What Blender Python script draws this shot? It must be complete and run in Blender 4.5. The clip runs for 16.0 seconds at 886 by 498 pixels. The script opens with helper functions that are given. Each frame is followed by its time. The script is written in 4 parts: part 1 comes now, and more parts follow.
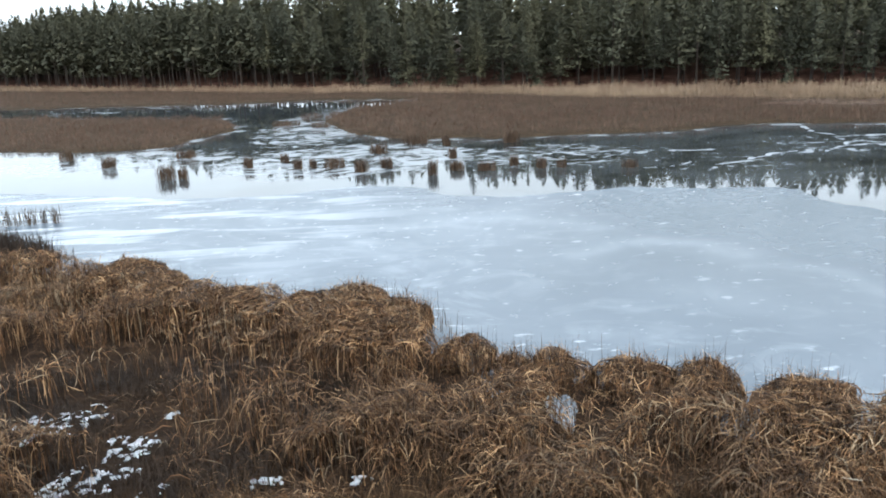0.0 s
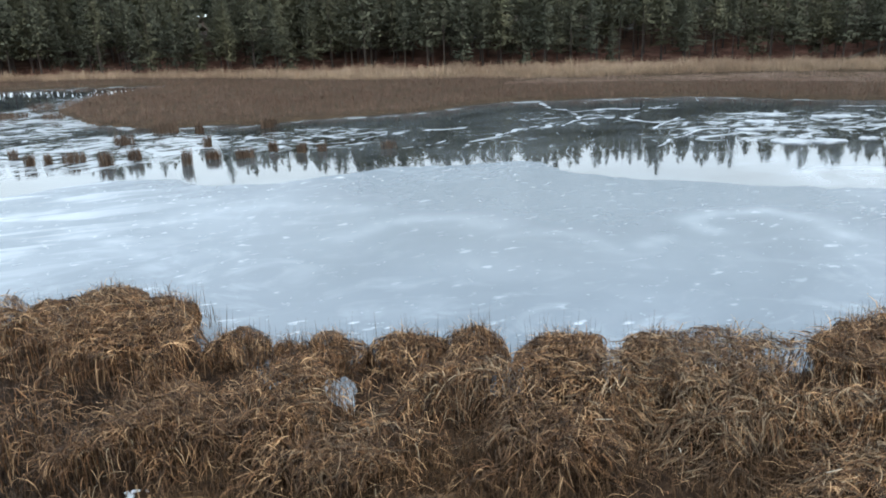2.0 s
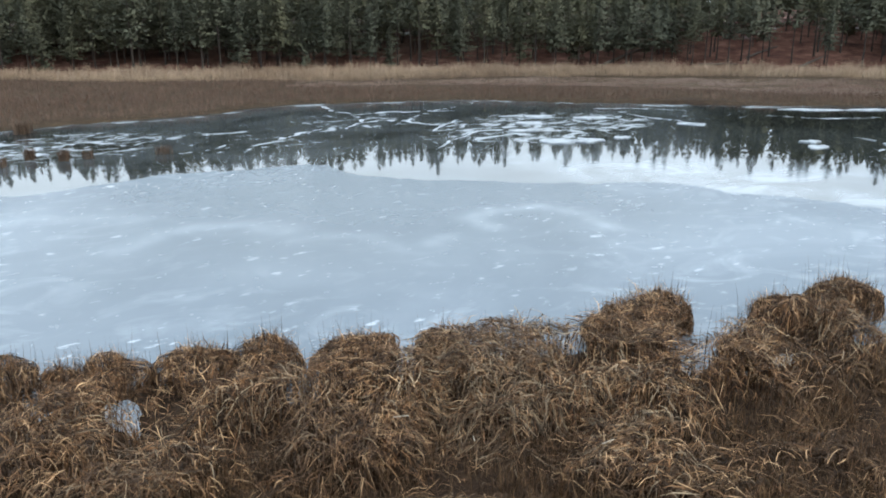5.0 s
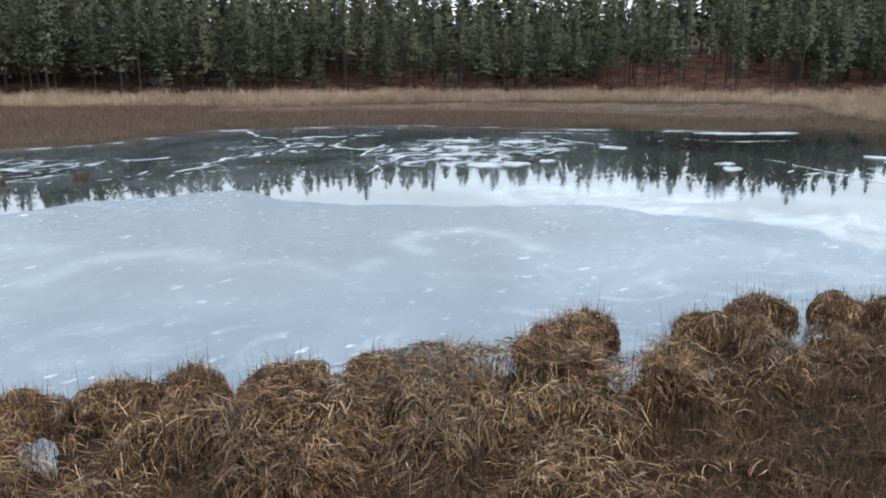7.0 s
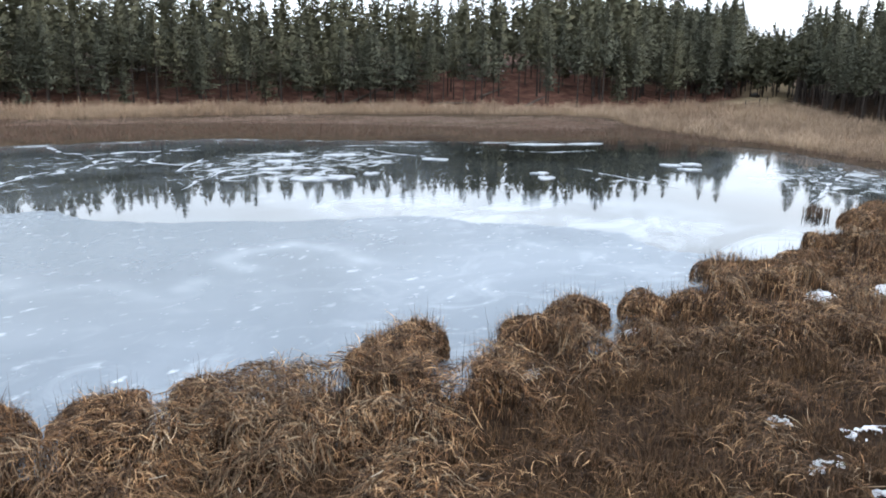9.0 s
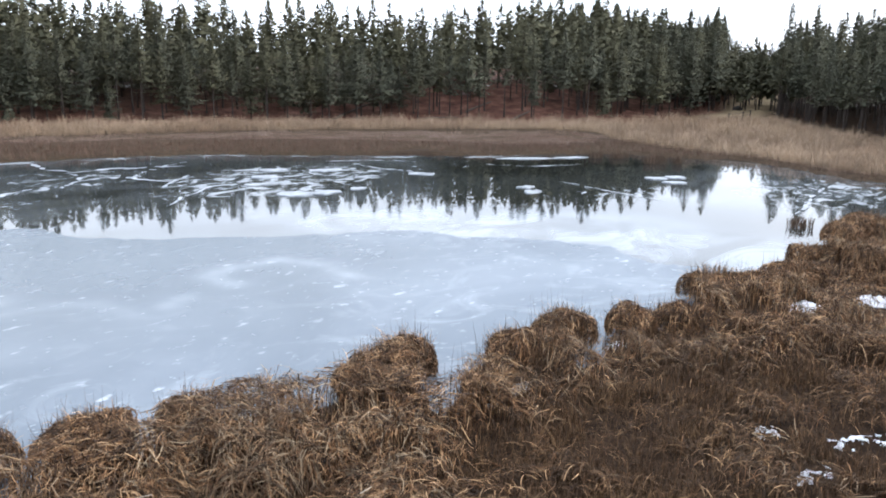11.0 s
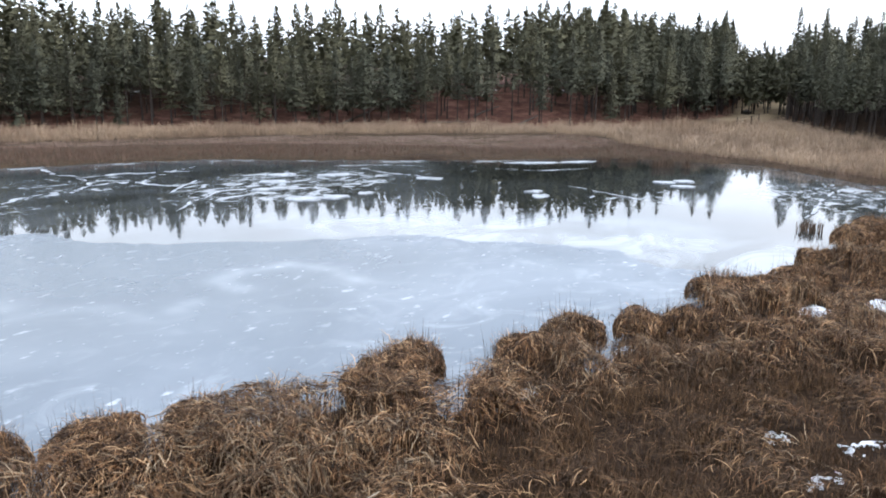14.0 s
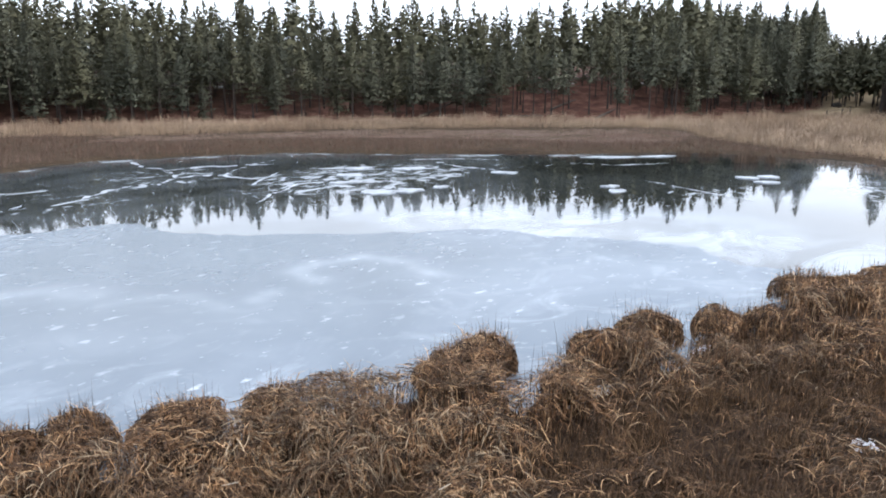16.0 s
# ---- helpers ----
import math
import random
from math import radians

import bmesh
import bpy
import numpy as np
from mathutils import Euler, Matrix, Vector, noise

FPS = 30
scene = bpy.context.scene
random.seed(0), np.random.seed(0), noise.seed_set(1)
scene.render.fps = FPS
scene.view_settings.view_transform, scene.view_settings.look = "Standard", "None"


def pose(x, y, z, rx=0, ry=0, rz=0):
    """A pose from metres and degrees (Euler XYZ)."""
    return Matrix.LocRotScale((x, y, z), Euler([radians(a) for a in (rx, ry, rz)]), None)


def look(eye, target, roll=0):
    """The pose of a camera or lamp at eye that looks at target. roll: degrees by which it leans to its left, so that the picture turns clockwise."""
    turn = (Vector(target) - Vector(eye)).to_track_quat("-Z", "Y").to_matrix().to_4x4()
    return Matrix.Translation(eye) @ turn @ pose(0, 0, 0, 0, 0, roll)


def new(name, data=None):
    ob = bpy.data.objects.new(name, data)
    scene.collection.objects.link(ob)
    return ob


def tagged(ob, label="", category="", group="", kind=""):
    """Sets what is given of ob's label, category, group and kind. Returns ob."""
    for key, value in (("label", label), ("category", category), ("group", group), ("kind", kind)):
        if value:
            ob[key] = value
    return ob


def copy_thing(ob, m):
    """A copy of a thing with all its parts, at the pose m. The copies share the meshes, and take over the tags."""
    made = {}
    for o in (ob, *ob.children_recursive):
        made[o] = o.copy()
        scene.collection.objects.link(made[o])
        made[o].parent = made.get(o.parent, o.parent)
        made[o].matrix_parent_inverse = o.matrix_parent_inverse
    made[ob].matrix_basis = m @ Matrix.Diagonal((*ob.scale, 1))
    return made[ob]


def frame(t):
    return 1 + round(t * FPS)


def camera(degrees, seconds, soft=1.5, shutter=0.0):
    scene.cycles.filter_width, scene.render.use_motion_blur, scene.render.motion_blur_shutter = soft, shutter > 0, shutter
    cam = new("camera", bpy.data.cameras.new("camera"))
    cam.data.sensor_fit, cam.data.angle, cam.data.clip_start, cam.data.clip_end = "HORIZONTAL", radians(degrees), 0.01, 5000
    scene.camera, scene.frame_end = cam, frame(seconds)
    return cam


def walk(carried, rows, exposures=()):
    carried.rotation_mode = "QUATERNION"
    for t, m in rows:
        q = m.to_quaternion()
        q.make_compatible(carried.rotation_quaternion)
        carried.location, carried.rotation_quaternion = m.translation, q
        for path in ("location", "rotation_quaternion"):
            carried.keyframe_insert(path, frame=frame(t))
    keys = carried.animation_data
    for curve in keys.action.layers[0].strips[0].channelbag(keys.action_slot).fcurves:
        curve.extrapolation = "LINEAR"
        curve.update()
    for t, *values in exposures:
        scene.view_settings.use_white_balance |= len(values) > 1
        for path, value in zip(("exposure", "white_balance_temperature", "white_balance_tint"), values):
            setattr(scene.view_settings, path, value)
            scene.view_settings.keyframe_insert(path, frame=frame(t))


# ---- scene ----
cam = camera(58.7, 16.0, soft=1.9)
EYE = 10.0
# seconds, yaw, pitch, roll in degrees; the camera turns where it is held
TURNS = [
    (0.0, -0.00, -15.08, -2.68),
    (0.5, -2.96, -15.79, -2.89),
    (1.0, -5.40, -16.73, -3.04),
    (1.5, -9.76, -17.09, -3.26),
    (2.0, -17.38, -16.98, -2.36),
    (2.5, -23.95, -17.30, -1.84),
    (3.0, -27.48, -17.02, -1.25),
    (3.5, -30.53, -16.15, -1.49),
    (4.0, -32.87, -16.26, -0.52),
    (6.3, -33.73, -17.59, -0.89),
    (6.5, -34.74, -17.07, -0.61),
    (7.0, -38.64, -15.42, -0.05),
    (7.5, -43.07, -15.13, 0.51),
    (8.0, -46.87, -14.20, 0.41),
    (8.5, -50.66, -14.47, 1.15),
    (9.0, -51.54, -14.40, 0.97),
    (9.2, -51.95, -13.90, 1.16),
    (11.5, -52.58, -13.26, 0.65),
    (12.0, -52.65, -13.11, 0.62),
    (12.5, -52.69, -13.10, 0.70),
    (13.0, -52.39, -12.94, 0.57),
    (13.5, -52.19, -12.95, 0.55),
    (14.0, -51.90, -13.03, 0.56),
    (14.5, -51.88, -12.81, 0.46),
    (15.0, -51.43, -12.93, 0.33),
    (15.5, -49.82, -13.07, 0.35),
    (16.0, -46.40, -13.49, 0.06),
]


def facing(yaw, pitch, roll):
    y, p = radians(yaw), radians(pitch)
    way = (-math.sin(y) * math.cos(p), math.cos(y) * math.cos(p), math.sin(p))
    return look((0, 0, EYE), (way[0], way[1], EYE + way[2]), roll)


walk(cam, [(t, facing(yaw, pitch, roll)) for t, yaw, pitch, roll in TURNS],
     [(0.0, -0.05, 6250, 5.5), (3.5, -0.1, 6130, 3.5), (6.5, -0.1, 6170, 5.5), (8.0, -0.03, 6200, 7.5), (9.0, 0.07, 6250, 9.5), (11.5, 0.1, 6250, 12), (16.0, 0.1, 6250, 12)])

# ---- sky, sun, exposure ----
world = bpy.data.worlds.new("overcast_sky")
scene.world = world
world.use_nodes = True
wn, wl = world.node_tree.nodes, world.node_tree.links
wn.clear()
w_out = wn.new("ShaderNodeOutputWorld")
sky = wn.new("ShaderNodeTexSky")
sky.sky_type, sky.sun_disc = "NISHITA", False
sky.sun_elevation, sky.sun_rotation = radians(24), radians(150)
sky.dust_density = 3.0
bg_sky = wn.new("ShaderNodeBackground")
bg_sky.inputs["Strength"].default_value = 0.06
bg_cloud = wn.new("ShaderNodeBackground")
tc = wn.new("ShaderNodeTexCoord")
cloud = wn.new("ShaderNodeTexNoise")
cloud.inputs["Scale"].default_value, cloud.inputs["Detail"].default_value = 1.6, 4
cloud_ramp = wn.new("ShaderNodeValToRGB")
cloud_ramp.color_ramp.elements[0].position, cloud_ramp.color_ramp.elements[0].color = 0.3, (0.78, 0.86, 0.97, 1)
cloud_ramp.color_ramp.elements[1].position, cloud_ramp.color_ramp.elements[1].color = 0.7, (0.93, 0.97, 1.03, 1)
bg_cloud.inputs["Strength"].default_value = 1.9
w_add = wn.new("ShaderNodeAddShader")
wl.new(tc.outputs["Generated"], cloud.inputs["Vector"])
wl.new(cloud.outputs["Fac"], cloud_ramp.inputs["Fac"])
wl.new(cloud_ramp.outputs["Color"], bg_cloud.inputs["Color"])
wl.new(sky.outputs["Color"], bg_sky.inputs["Color"])
wl.new(bg_sky.outputs[0], w_add.inputs[0])
wl.new(bg_cloud.outputs[0], w_add.inputs[1])
wl.new(w_add.outputs[0], w_out.inputs["Surface"])
sun = new("sun", bpy.data.lights.new("sun", "SUN"))
sun.data.energy, sun.data.angle, sun.data.color = 0.7, radians(25), (1.0, 0.97, 0.93)
sun.matrix_world = look((0, 0, 60), (-20, 35, 40))
scene.view_settings.exposure = 0.0


# ---- numeric helpers ----
def hash01(ix, iy, seed):
    h = (ix.astype(np.int64) * 374761393 + iy.astype(np.int64) * 668265263 + seed * 974634777) & 0xFFFFFFFF
    h = ((h ^ (h >> 13)) * 1274126177) & 0xFFFFFFFF
    return ((h ^ (h >> 16)) & 0xFFFF) / 65535.0


def value_noise(x, y, scale, seed=0):
    x, y = np.asarray(x, float) / scale, np.asarray(y, float) / scale
    ix, iy = np.floor(x), np.floor(y)
    fx, fy = x - ix, y - iy
    fx, fy = fx * fx * (3 - 2 * fx), fy * fy * (3 - 2 * fy)
    a, b = hash01(ix, iy, seed), hash01(ix + 1, iy, seed)
    c, d = hash01(ix, iy + 1, seed), hash01(ix + 1, iy + 1, seed)
    return (a + (b - a) * fx) * (1 - fy) + (c + (d - c) * fx) * fy


def fbm(x, y, scale, seed=0, octaves=3):
    total, gain = 0.0, 0.0
    for k in range(octaves):
        total = total + value_noise(x, y, scale / 2**k, seed + 7 * k) / 2**k
        gain += 1 / 2**k
    return total / gain


def smooth(a, b, v):
    u = np.clip((np.asarray(v, float) - a) / (b - a), 0, 1)
    return u * u * (3 - 2 * u)


def polygon_depth(x, y, poly):
    """Metres to the polygon's edge, positive inside."""
    x, y = np.asarray(x, float), np.asarray(y, float)
    best, inside = np.full(x.shape, 1e9), np.zeros(x.shape, bool)
    for (ax, ay), (bx, by) in zip(poly, poly[1:] + poly[:1]):
        dx, dy = bx - ax, by - ay
        u = np.clip(((x - ax) * dx + (y - ay) * dy) / (dx * dx + dy * dy), 0, 1)
        best = np.minimum(best, np.hypot(x - ax - u * dx, y - ay - u * dy))
        if dy:
            inside ^= ((ay > y) != (by > y)) & (x < dx * (y - ay) / dy + ax)
    return np.where(inside, best, -best)


# ---- the plan ----
NEAR_SHORE = [(-110, 75), (-75, 60), (-45, 49), (-28, 42), (-21.5, 36.5), (-17.8, 35.4), (-13.9, 34.3), (-11, 30.3), (-8.4, 29.3), (-4.7, 28),
              (-3, 28.4), (-0.8, 26.5), (-0.4, 23.2), (1, 22.3), (1.35, 20), (1.9, 21.6), (5.6, 20.4), (7.3, 20), (6.9, 17.7),
              (7.6, 17.5), (8.5, 19), (10, 18.6), (10.1, 16.9), (11, 18), (12.4, 17.3), (15.2, 15.8), (19, 16.6), (17.6, 14.1),
              (16.3, 12.6), (17.5, 13.2), (19.3, 13.4), (21.4, 14.2), (25, 13.2), (22.3, 11.2), (24.2, 11.5), (26.6, 12.3)]
NEAR_SHORE += [(28.8, 10.5), (33.5, 11.6), (34.4, 9.9), (37, 9.2), (39.7, 8.7), (43.8, 9.7), (42, 8.7), (48.8, 9.7), (52.4, 8.3), (60, 5), (66, -20)]
FAR_SHORE = [(88, -20), (81, 0), (79, 12.6), (80.4, 16), (85.3, 22.4), (87, 27), (84.5, 32), (84, 38), (81, 42), (77, 45), (69.3, 51),
             (59.5, 61.7), (52, 71.5), (42, 76.7), (32, 80.5), (21, 76.8), (11.5, 78.5), (7, 77), (1.5, 80.5), (-3, 80), (-9.7, 88),
             (-15, 104), (-12.9, 120), (-3, 131), (-3, 135), (-21, 143.4), (-37, 143), (-61, 151), (-86, 158), (-150, 190),
             (-150, 168), (-72, 133), (-50, 122.5), (-30, 113.4), (-24.5, 97), (-27.6, 91), (-28.3, 83), (-38.6, 82.4), (-47.8, 86.3), (-80, 95), (-120, 104)]
LAKE = NEAR_SHORE + FAR_SHORE
FOREST = [(-330, 420), (-150, 268), (-90, 216), (-33, 176), (3, 148), (38, 127), (67, 110), (84, 98), (101, 82), (114, 67), (133, 56), (160, 54),
          (200, 66), (260, 88), (420, 140), (420, 420)]
RIGHT_WOOD = [(112, 13), (117, 17), (124.5, 24.5), (137, 33.5), (149, 41), (162, 44.5), (210, 52), (420, 90), (420, -200), (120, -200), (112, -40), (107, 0)]
FROST_EDGE = [(-150, 70), (-60, 64), (-35, 60), (-19.4, 54), (-12, 53), (-6, 55.3), (-1.5, 53.7), (0.7, 50.6), (3.8, 49), (7.7, 49.5), (12, 50.4), (17, 49),
              (20.5, 48.3), (22, 47.5), (21.9, 43.5), (24, 40.2), (26, 38.2), (30, 35), (33.7, 32), (36.3, 29.3), (36.5, 27), (39, 23), (40, 19), (38, 16), (40, 8), (42, 0), (42, -60), (-150, -60)]
FLAT_SEDGE = [(40, 96), (53.6, 88), (67.4, 77.2), (75.8, 65.5), (81.7, 52.4), (86.6, 47.3), (94.4, 46.5), (102.4, 48.8), (105.4, 57.6), (99.2, 63.7), (86.5, 74.8), (75.1, 86), (58.6, 96.1), (44, 105)]
TALL_REEDS = [(-400, 400), (-126, 234), (-63, 191), (-31, 164), (-7, 148), (12, 130), (32, 111), (52, 98), (70, 90), (82, 81), (96, 70), (104, 62), (106, 53),
              (97, 44), (90, 34), (89, 25), (82, 13), (86, -20), (140, -20), (150, 44), (140, 60), (60, 140), (-100, 260)]


def bank_run(x, y):
    """Metres out from the top of the bank that the camera stands on; the bank bends round it."""
    off = np.abs((np.degrees(np.arctan2(x, y)) - 28 + 180) % 360 - 180)
    return np.hypot(x, y) * np.cos(np.radians(np.clip(off - 68, 0, 180)))


def ground_height(x, y):
    x, y = np.asarray(x, float), np.asarray(y, float)
    lake = polygon_depth(x, y, LAKE)
    z = 0.16 + 0.10 * fbm(x, y, 6, 3) - 0.85 * smooth(-0.5, 0.9, lake)
    wood = np.maximum(polygon_depth(x, y, FOREST), polygon_depth(x, y, RIGHT_WOOD) * 0.6)
    z = z + 0.9 * smooth(-1, 8, wood) + 4.6 * smooth(4, 34, wood) + 0.05 * np.maximum(wood - 34, 0) + 1.4 * (fbm(x, y, 24, 5) - 0.5) * smooth(4, 25, wood)
    z = z + 2.2 * smooth(120, 220, x) * smooth(20, 60, y) * (1 - smooth(0, 10, wood))
    run = bank_run(x, y)
    return z + 8.4 * (1 - np.clip((run - 1.0) / 12.2, 0, 1)) ** 1.05 * (1 - smooth(70, 140, np.abs(x)))


# ---- materials ----
def material(name):
    m = bpy.data.materials.new(name)
    m.use_nodes = True
    return m, m.node_tree.nodes, m.node_tree.links, m.node_tree.nodes["Principled BSDF"]


def ramp(nodes, links, fac, stops):
    node = nodes.new("ShaderNodeValToRGB")
    while len(node.color_ramp.elements) < len(stops):
        node.color_ramp.elements.new(0.5)
    for element, (at, colour) in zip(node.color_ramp.elements, stops):
        element.position, element.color = at, (*colour, 1)
    links.new(fac, node.inputs["Fac"])
    return node.outputs["Color"]


def noise_fac(nodes, links, scale, detail=4, rough=0.55, stretch=(1, 1, 1), distort=0.0):
    coord, mapping, tex = nodes.new("ShaderNodeTexCoord"), nodes.new("ShaderNodeMapping"), nodes.new("ShaderNodeTexNoise")
    mapping.inputs["Scale"].default_value = stretch
    tex.inputs["Scale"].default_value, tex.inputs["Detail"].default_value = scale, detail
    tex.inputs["Roughness"].default_value, tex.inputs["Distortion"].default_value = rough, distort
    links.new(coord.outputs["Object"], mapping.inputs["Vector"])
    links.new(mapping.outputs["Vector"], tex.inputs["Vector"])
    return tex.outputs["Fac"]


def mixed(nodes, links, fac, a, b, mode="MIX"):
    node = nodes.new("ShaderNodeMix")
    node.data_type, node.blend_type = "RGBA", mode
    for socket, value in ((node.inputs[0], fac), (node.inputs[6], a), (node.inputs[7], b)):
        if isinstance(value, (int, float)):
            socket.default_value = value
        elif isinstance(value, tuple):
            socket.default_value = (*value, 1)
        else:
            links.new(value, socket)
    return node.outputs[2]


def math_node(nodes, links, op, a, b=0.0, clamp=False):
    node = nodes.new("ShaderNodeMath")
    node.operation, node.use_clamp = op, clamp
    for socket, value in zip(node.inputs, (a, b)):
        if isinstance(value, (int, float)):
            socket.default_value = value
        else:
            links.new(value, socket)
    return node.outputs[0]


def bump(nodes, links, shader, height, strength, distance=0.02):
    node = nodes.new("ShaderNodeBump")
    node.inputs["Strength"].default_value, node.inputs["Distance"].default_value = strength, distance
    links.new(height, node.inputs["Height"])
    links.new(node.outputs["Normal"], shader.inputs["Normal"])


def leaf_material(name, stops, patch=0.35, patch_colour=(0.10, 0.06, 0.035), patch_amount=0.5, rough=0.75, lock=0.0, lock_size=2.4):
    """Dry leaves and needles: each blade its own tone, with patches a few metres wide."""
    m, n, l, shader = material(name)
    geo = n.new("ShaderNodeNewGeometry")
    tone = ramp(n, l, geo.outputs["Random Per Island"], stops)
    fac = noise_fac(n, l, patch, 3)
    soft = ramp(n, l, fac, [(0.40, (0, 0, 0)), (0.66, (patch_amount,) * 3)])
    tone = mixed(n, l, soft, tone, patch_colour)
    if lock:
        locks = ramp(n, l, noise_fac(n, l, lock_size, 2), [(0.32, (1 - lock,) * 3), (0.5, (1, 0.99, 0.97)), (0.68, (1 + lock, 1 + 0.9 * lock, 1 + 0.75 * lock))])
        tone = mixed(n, l, 1.0, tone, locks, "MULTIPLY")
    l.new(tone, shader.inputs["Base Color"])
    shader.inputs["Roughness"].default_value = rough
    shader.inputs["Specular IOR Level"].default_value = 0.25
    bump(n, l, shader, noise_fac(n, l, 30, 2), 0.25, 0.004)
    return m


def crown_material(name, dark, light):
    m, n, l, shader = material(name)
    geo, info = n.new("ShaderNodeNewGeometry"), n.new("ShaderNodeObjectInfo")
    tone = ramp(n, l, geo.outputs["Random Per Island"], [(0.0, dark), (0.6, tuple((a + b) / 2 for a, b in zip(dark, light))), (1.0, light)])
    shift = ramp(n, l, info.outputs["Random"], [(0.0, (0.84, 0.88, 0.88)), (0.5, (1.0, 1.0, 0.96)), (1.0, (1.12, 1.06, 0.88))])
    l.new(mixed(n, l, 1.0, tone, shift, "MULTIPLY"), shader.inputs["Base Color"])
    shader.inputs["Roughness"].default_value = 0.85
    shader.inputs["Specular IOR Level"].default_value = 0.15
    return m


MAT_REED = leaf_material("reed_leaf", [(0.0, (0.012, 0.007, 0.0032)), (0.35, (0.060, 0.030, 0.0135)), (0.75, (0.190, 0.096, 0.0415)), (1.0, (0.55, 0.36, 0.20))], lock=0.5)
MAT_GREY_REED = leaf_material("weathered_reed_leaf", [(0.0, (0.055, 0.037, 0.023)), (0.5, (0.18, 0.128, 0.079)), (1.0, (0.46, 0.355, 0.235))], lock=0.3)
MAT_BANK_GRASS = leaf_material("bank_grass_blade", [(0.0, (0.020, 0.0105, 0.0045)), (0.5, (0.080, 0.043, 0.019)), (1.0, (0.20, 0.120, 0.058))], 0.5, (0.052, 0.029, 0.016), 0.5, lock=0.3)
MAT_SEDGE = leaf_material("brown_sedge_blade", [(0.0, (0.080, 0.053, 0.039)), (0.5, (0.122, 0.080, 0.058)), (1.0, (0.180, 0.123, 0.090))], 0.06, (0.10, 0.058, 0.040), lock=0.25, lock_size=0.6)
MAT_CLUMP = leaf_material("frozen_reed_leaf", [(0.0, (0.04, 0.027, 0.019)), (0.5, (0.085, 0.056, 0.038)), (1.0, (0.17, 0.115, 0.08))])
MAT_TAN = leaf_material("tan_reed_leaf", [(0.0, (0.30, 0.220, 0.150)), (0.5, (0.365, 0.270, 0.188)), (1.0, (0.43, 0.325, 0.232))], 0.05, (0.15, 0.096, 0.064), 0.6, lock=0.28, lock_size=0.45)
MAT_FLAT = leaf_material("flattened_sedge_blade", [(0.0, (0.15, 0.103, 0.080)), (0.5, (0.24, 0.172, 0.138)), (1.0, (0.34, 0.262, 0.215))], 0.1, (0.15, 0.085, 0.06), 0.6)
MAT_STEM = leaf_material("dark_reed_stem", [(0.0, (0.03, 0.022, 0.017)), (1.0, (0.12, 0.088, 0.06))])
MAT_TWIG = leaf_material("red_twig", [(0.0, (0.06, 0.025, 0.02)), (0.6, (0.13, 0.05, 0.035)), (1.0, (0.2, 0.10, 0.07))])
MAT_GREY_TWIG = leaf_material("grey_twig", [(0.0, (0.014, 0.011, 0.009)), (1.0, (0.055, 0.043, 0.036))])
MAT_NEEDLES = crown_material("pine_needles", (0.086, 0.090, 0.066), (0.132, 0.131, 0.093))

MAT_BARK, n, l, s = material("pine_bark")
l.new(ramp(n, l, noise_fac(n, l, 3, 5, 0.6, (1, 1, 0.2)), [(0.3, (0.016, 0.012, 0.010)), (0.7, (0.055, 0.040, 0.031))]), s.inputs["Base Color"])
s.inputs["Roughness"].default_value = 0.9
bump(n, l, s, noise_fac(n, l, 9, 4, 0.6, (1, 1, 0.25)), 0.6, 0.05)

MAT_WOOD, n, l, s = material("weathered_wood")
l.new(ramp(n, l, noise_fac(n, l, 6, 5, 0.6, (1, 1, 6)), [(0.3, (0.03, 0.022, 0.018)), (0.7, (0.11, 0.085, 0.065))]), s.inputs["Base Color"])
s.inputs["Roughness"].default_value = 0.85
bump(n, l, s, noise_fac(n, l, 14, 3, 0.6, (1, 1, 5)), 0.4, 0.02)

MAT_STONE, n, l, s = material("dark_stone")
l.new(ramp(n, l, noise_fac(n, l, 2.0, 5), [(0.35, (0.025, 0.023, 0.022)), (0.65, (0.10, 0.09, 0.08))]), s.inputs["Base Color"])
s.inputs["Roughness"].default_value = 0.9
bump(n, l, s, noise_fac(n, l, 5, 5), 0.6, 0.05)

MAT_CANE, n, l, s = material("pale_cane")
l.new(ramp(n, l, noise_fac(n, l, 9, 4, 0.6, (1, 1, 0.3)), [(0.35, (0.36, 0.30, 0.22)), (0.65, (0.62, 0.56, 0.46))]), s.inputs["Base Color"])
s.inputs["Roughness"].default_value = 0.7

MAT_SNOW, n, l, s = material("old_snow")
l.new(ramp(n, l, noise_fac(n, l, 2.5, 5), [(0.35, (0.30, 0.31, 0.33)), (0.6, (0.66, 0.68, 0.71))]), s.inputs["Base Color"])
s.inputs["Roughness"].default_value = 0.6
s.inputs["Subsurface Weight"].default_value = 0.1
bump(n, l, s, noise_fac(n, l, 8, 4), 0.5, 0.05)

MAT_POOL, n, l, s = material("pool_ice")
l.new(ramp(n, l, noise_fac(n, l, 3.0, 4, 0.6, (3, 1, 1)), [(0.35, (0.12, 0.14, 0.16)), (0.6, (0.38, 0.42, 0.46))]), s.inputs["Base Color"])
s.inputs["Roughness"].default_value = 0.25
bump(n, l, s, noise_fac(n, l, 6, 4), 0.15, 0.02)

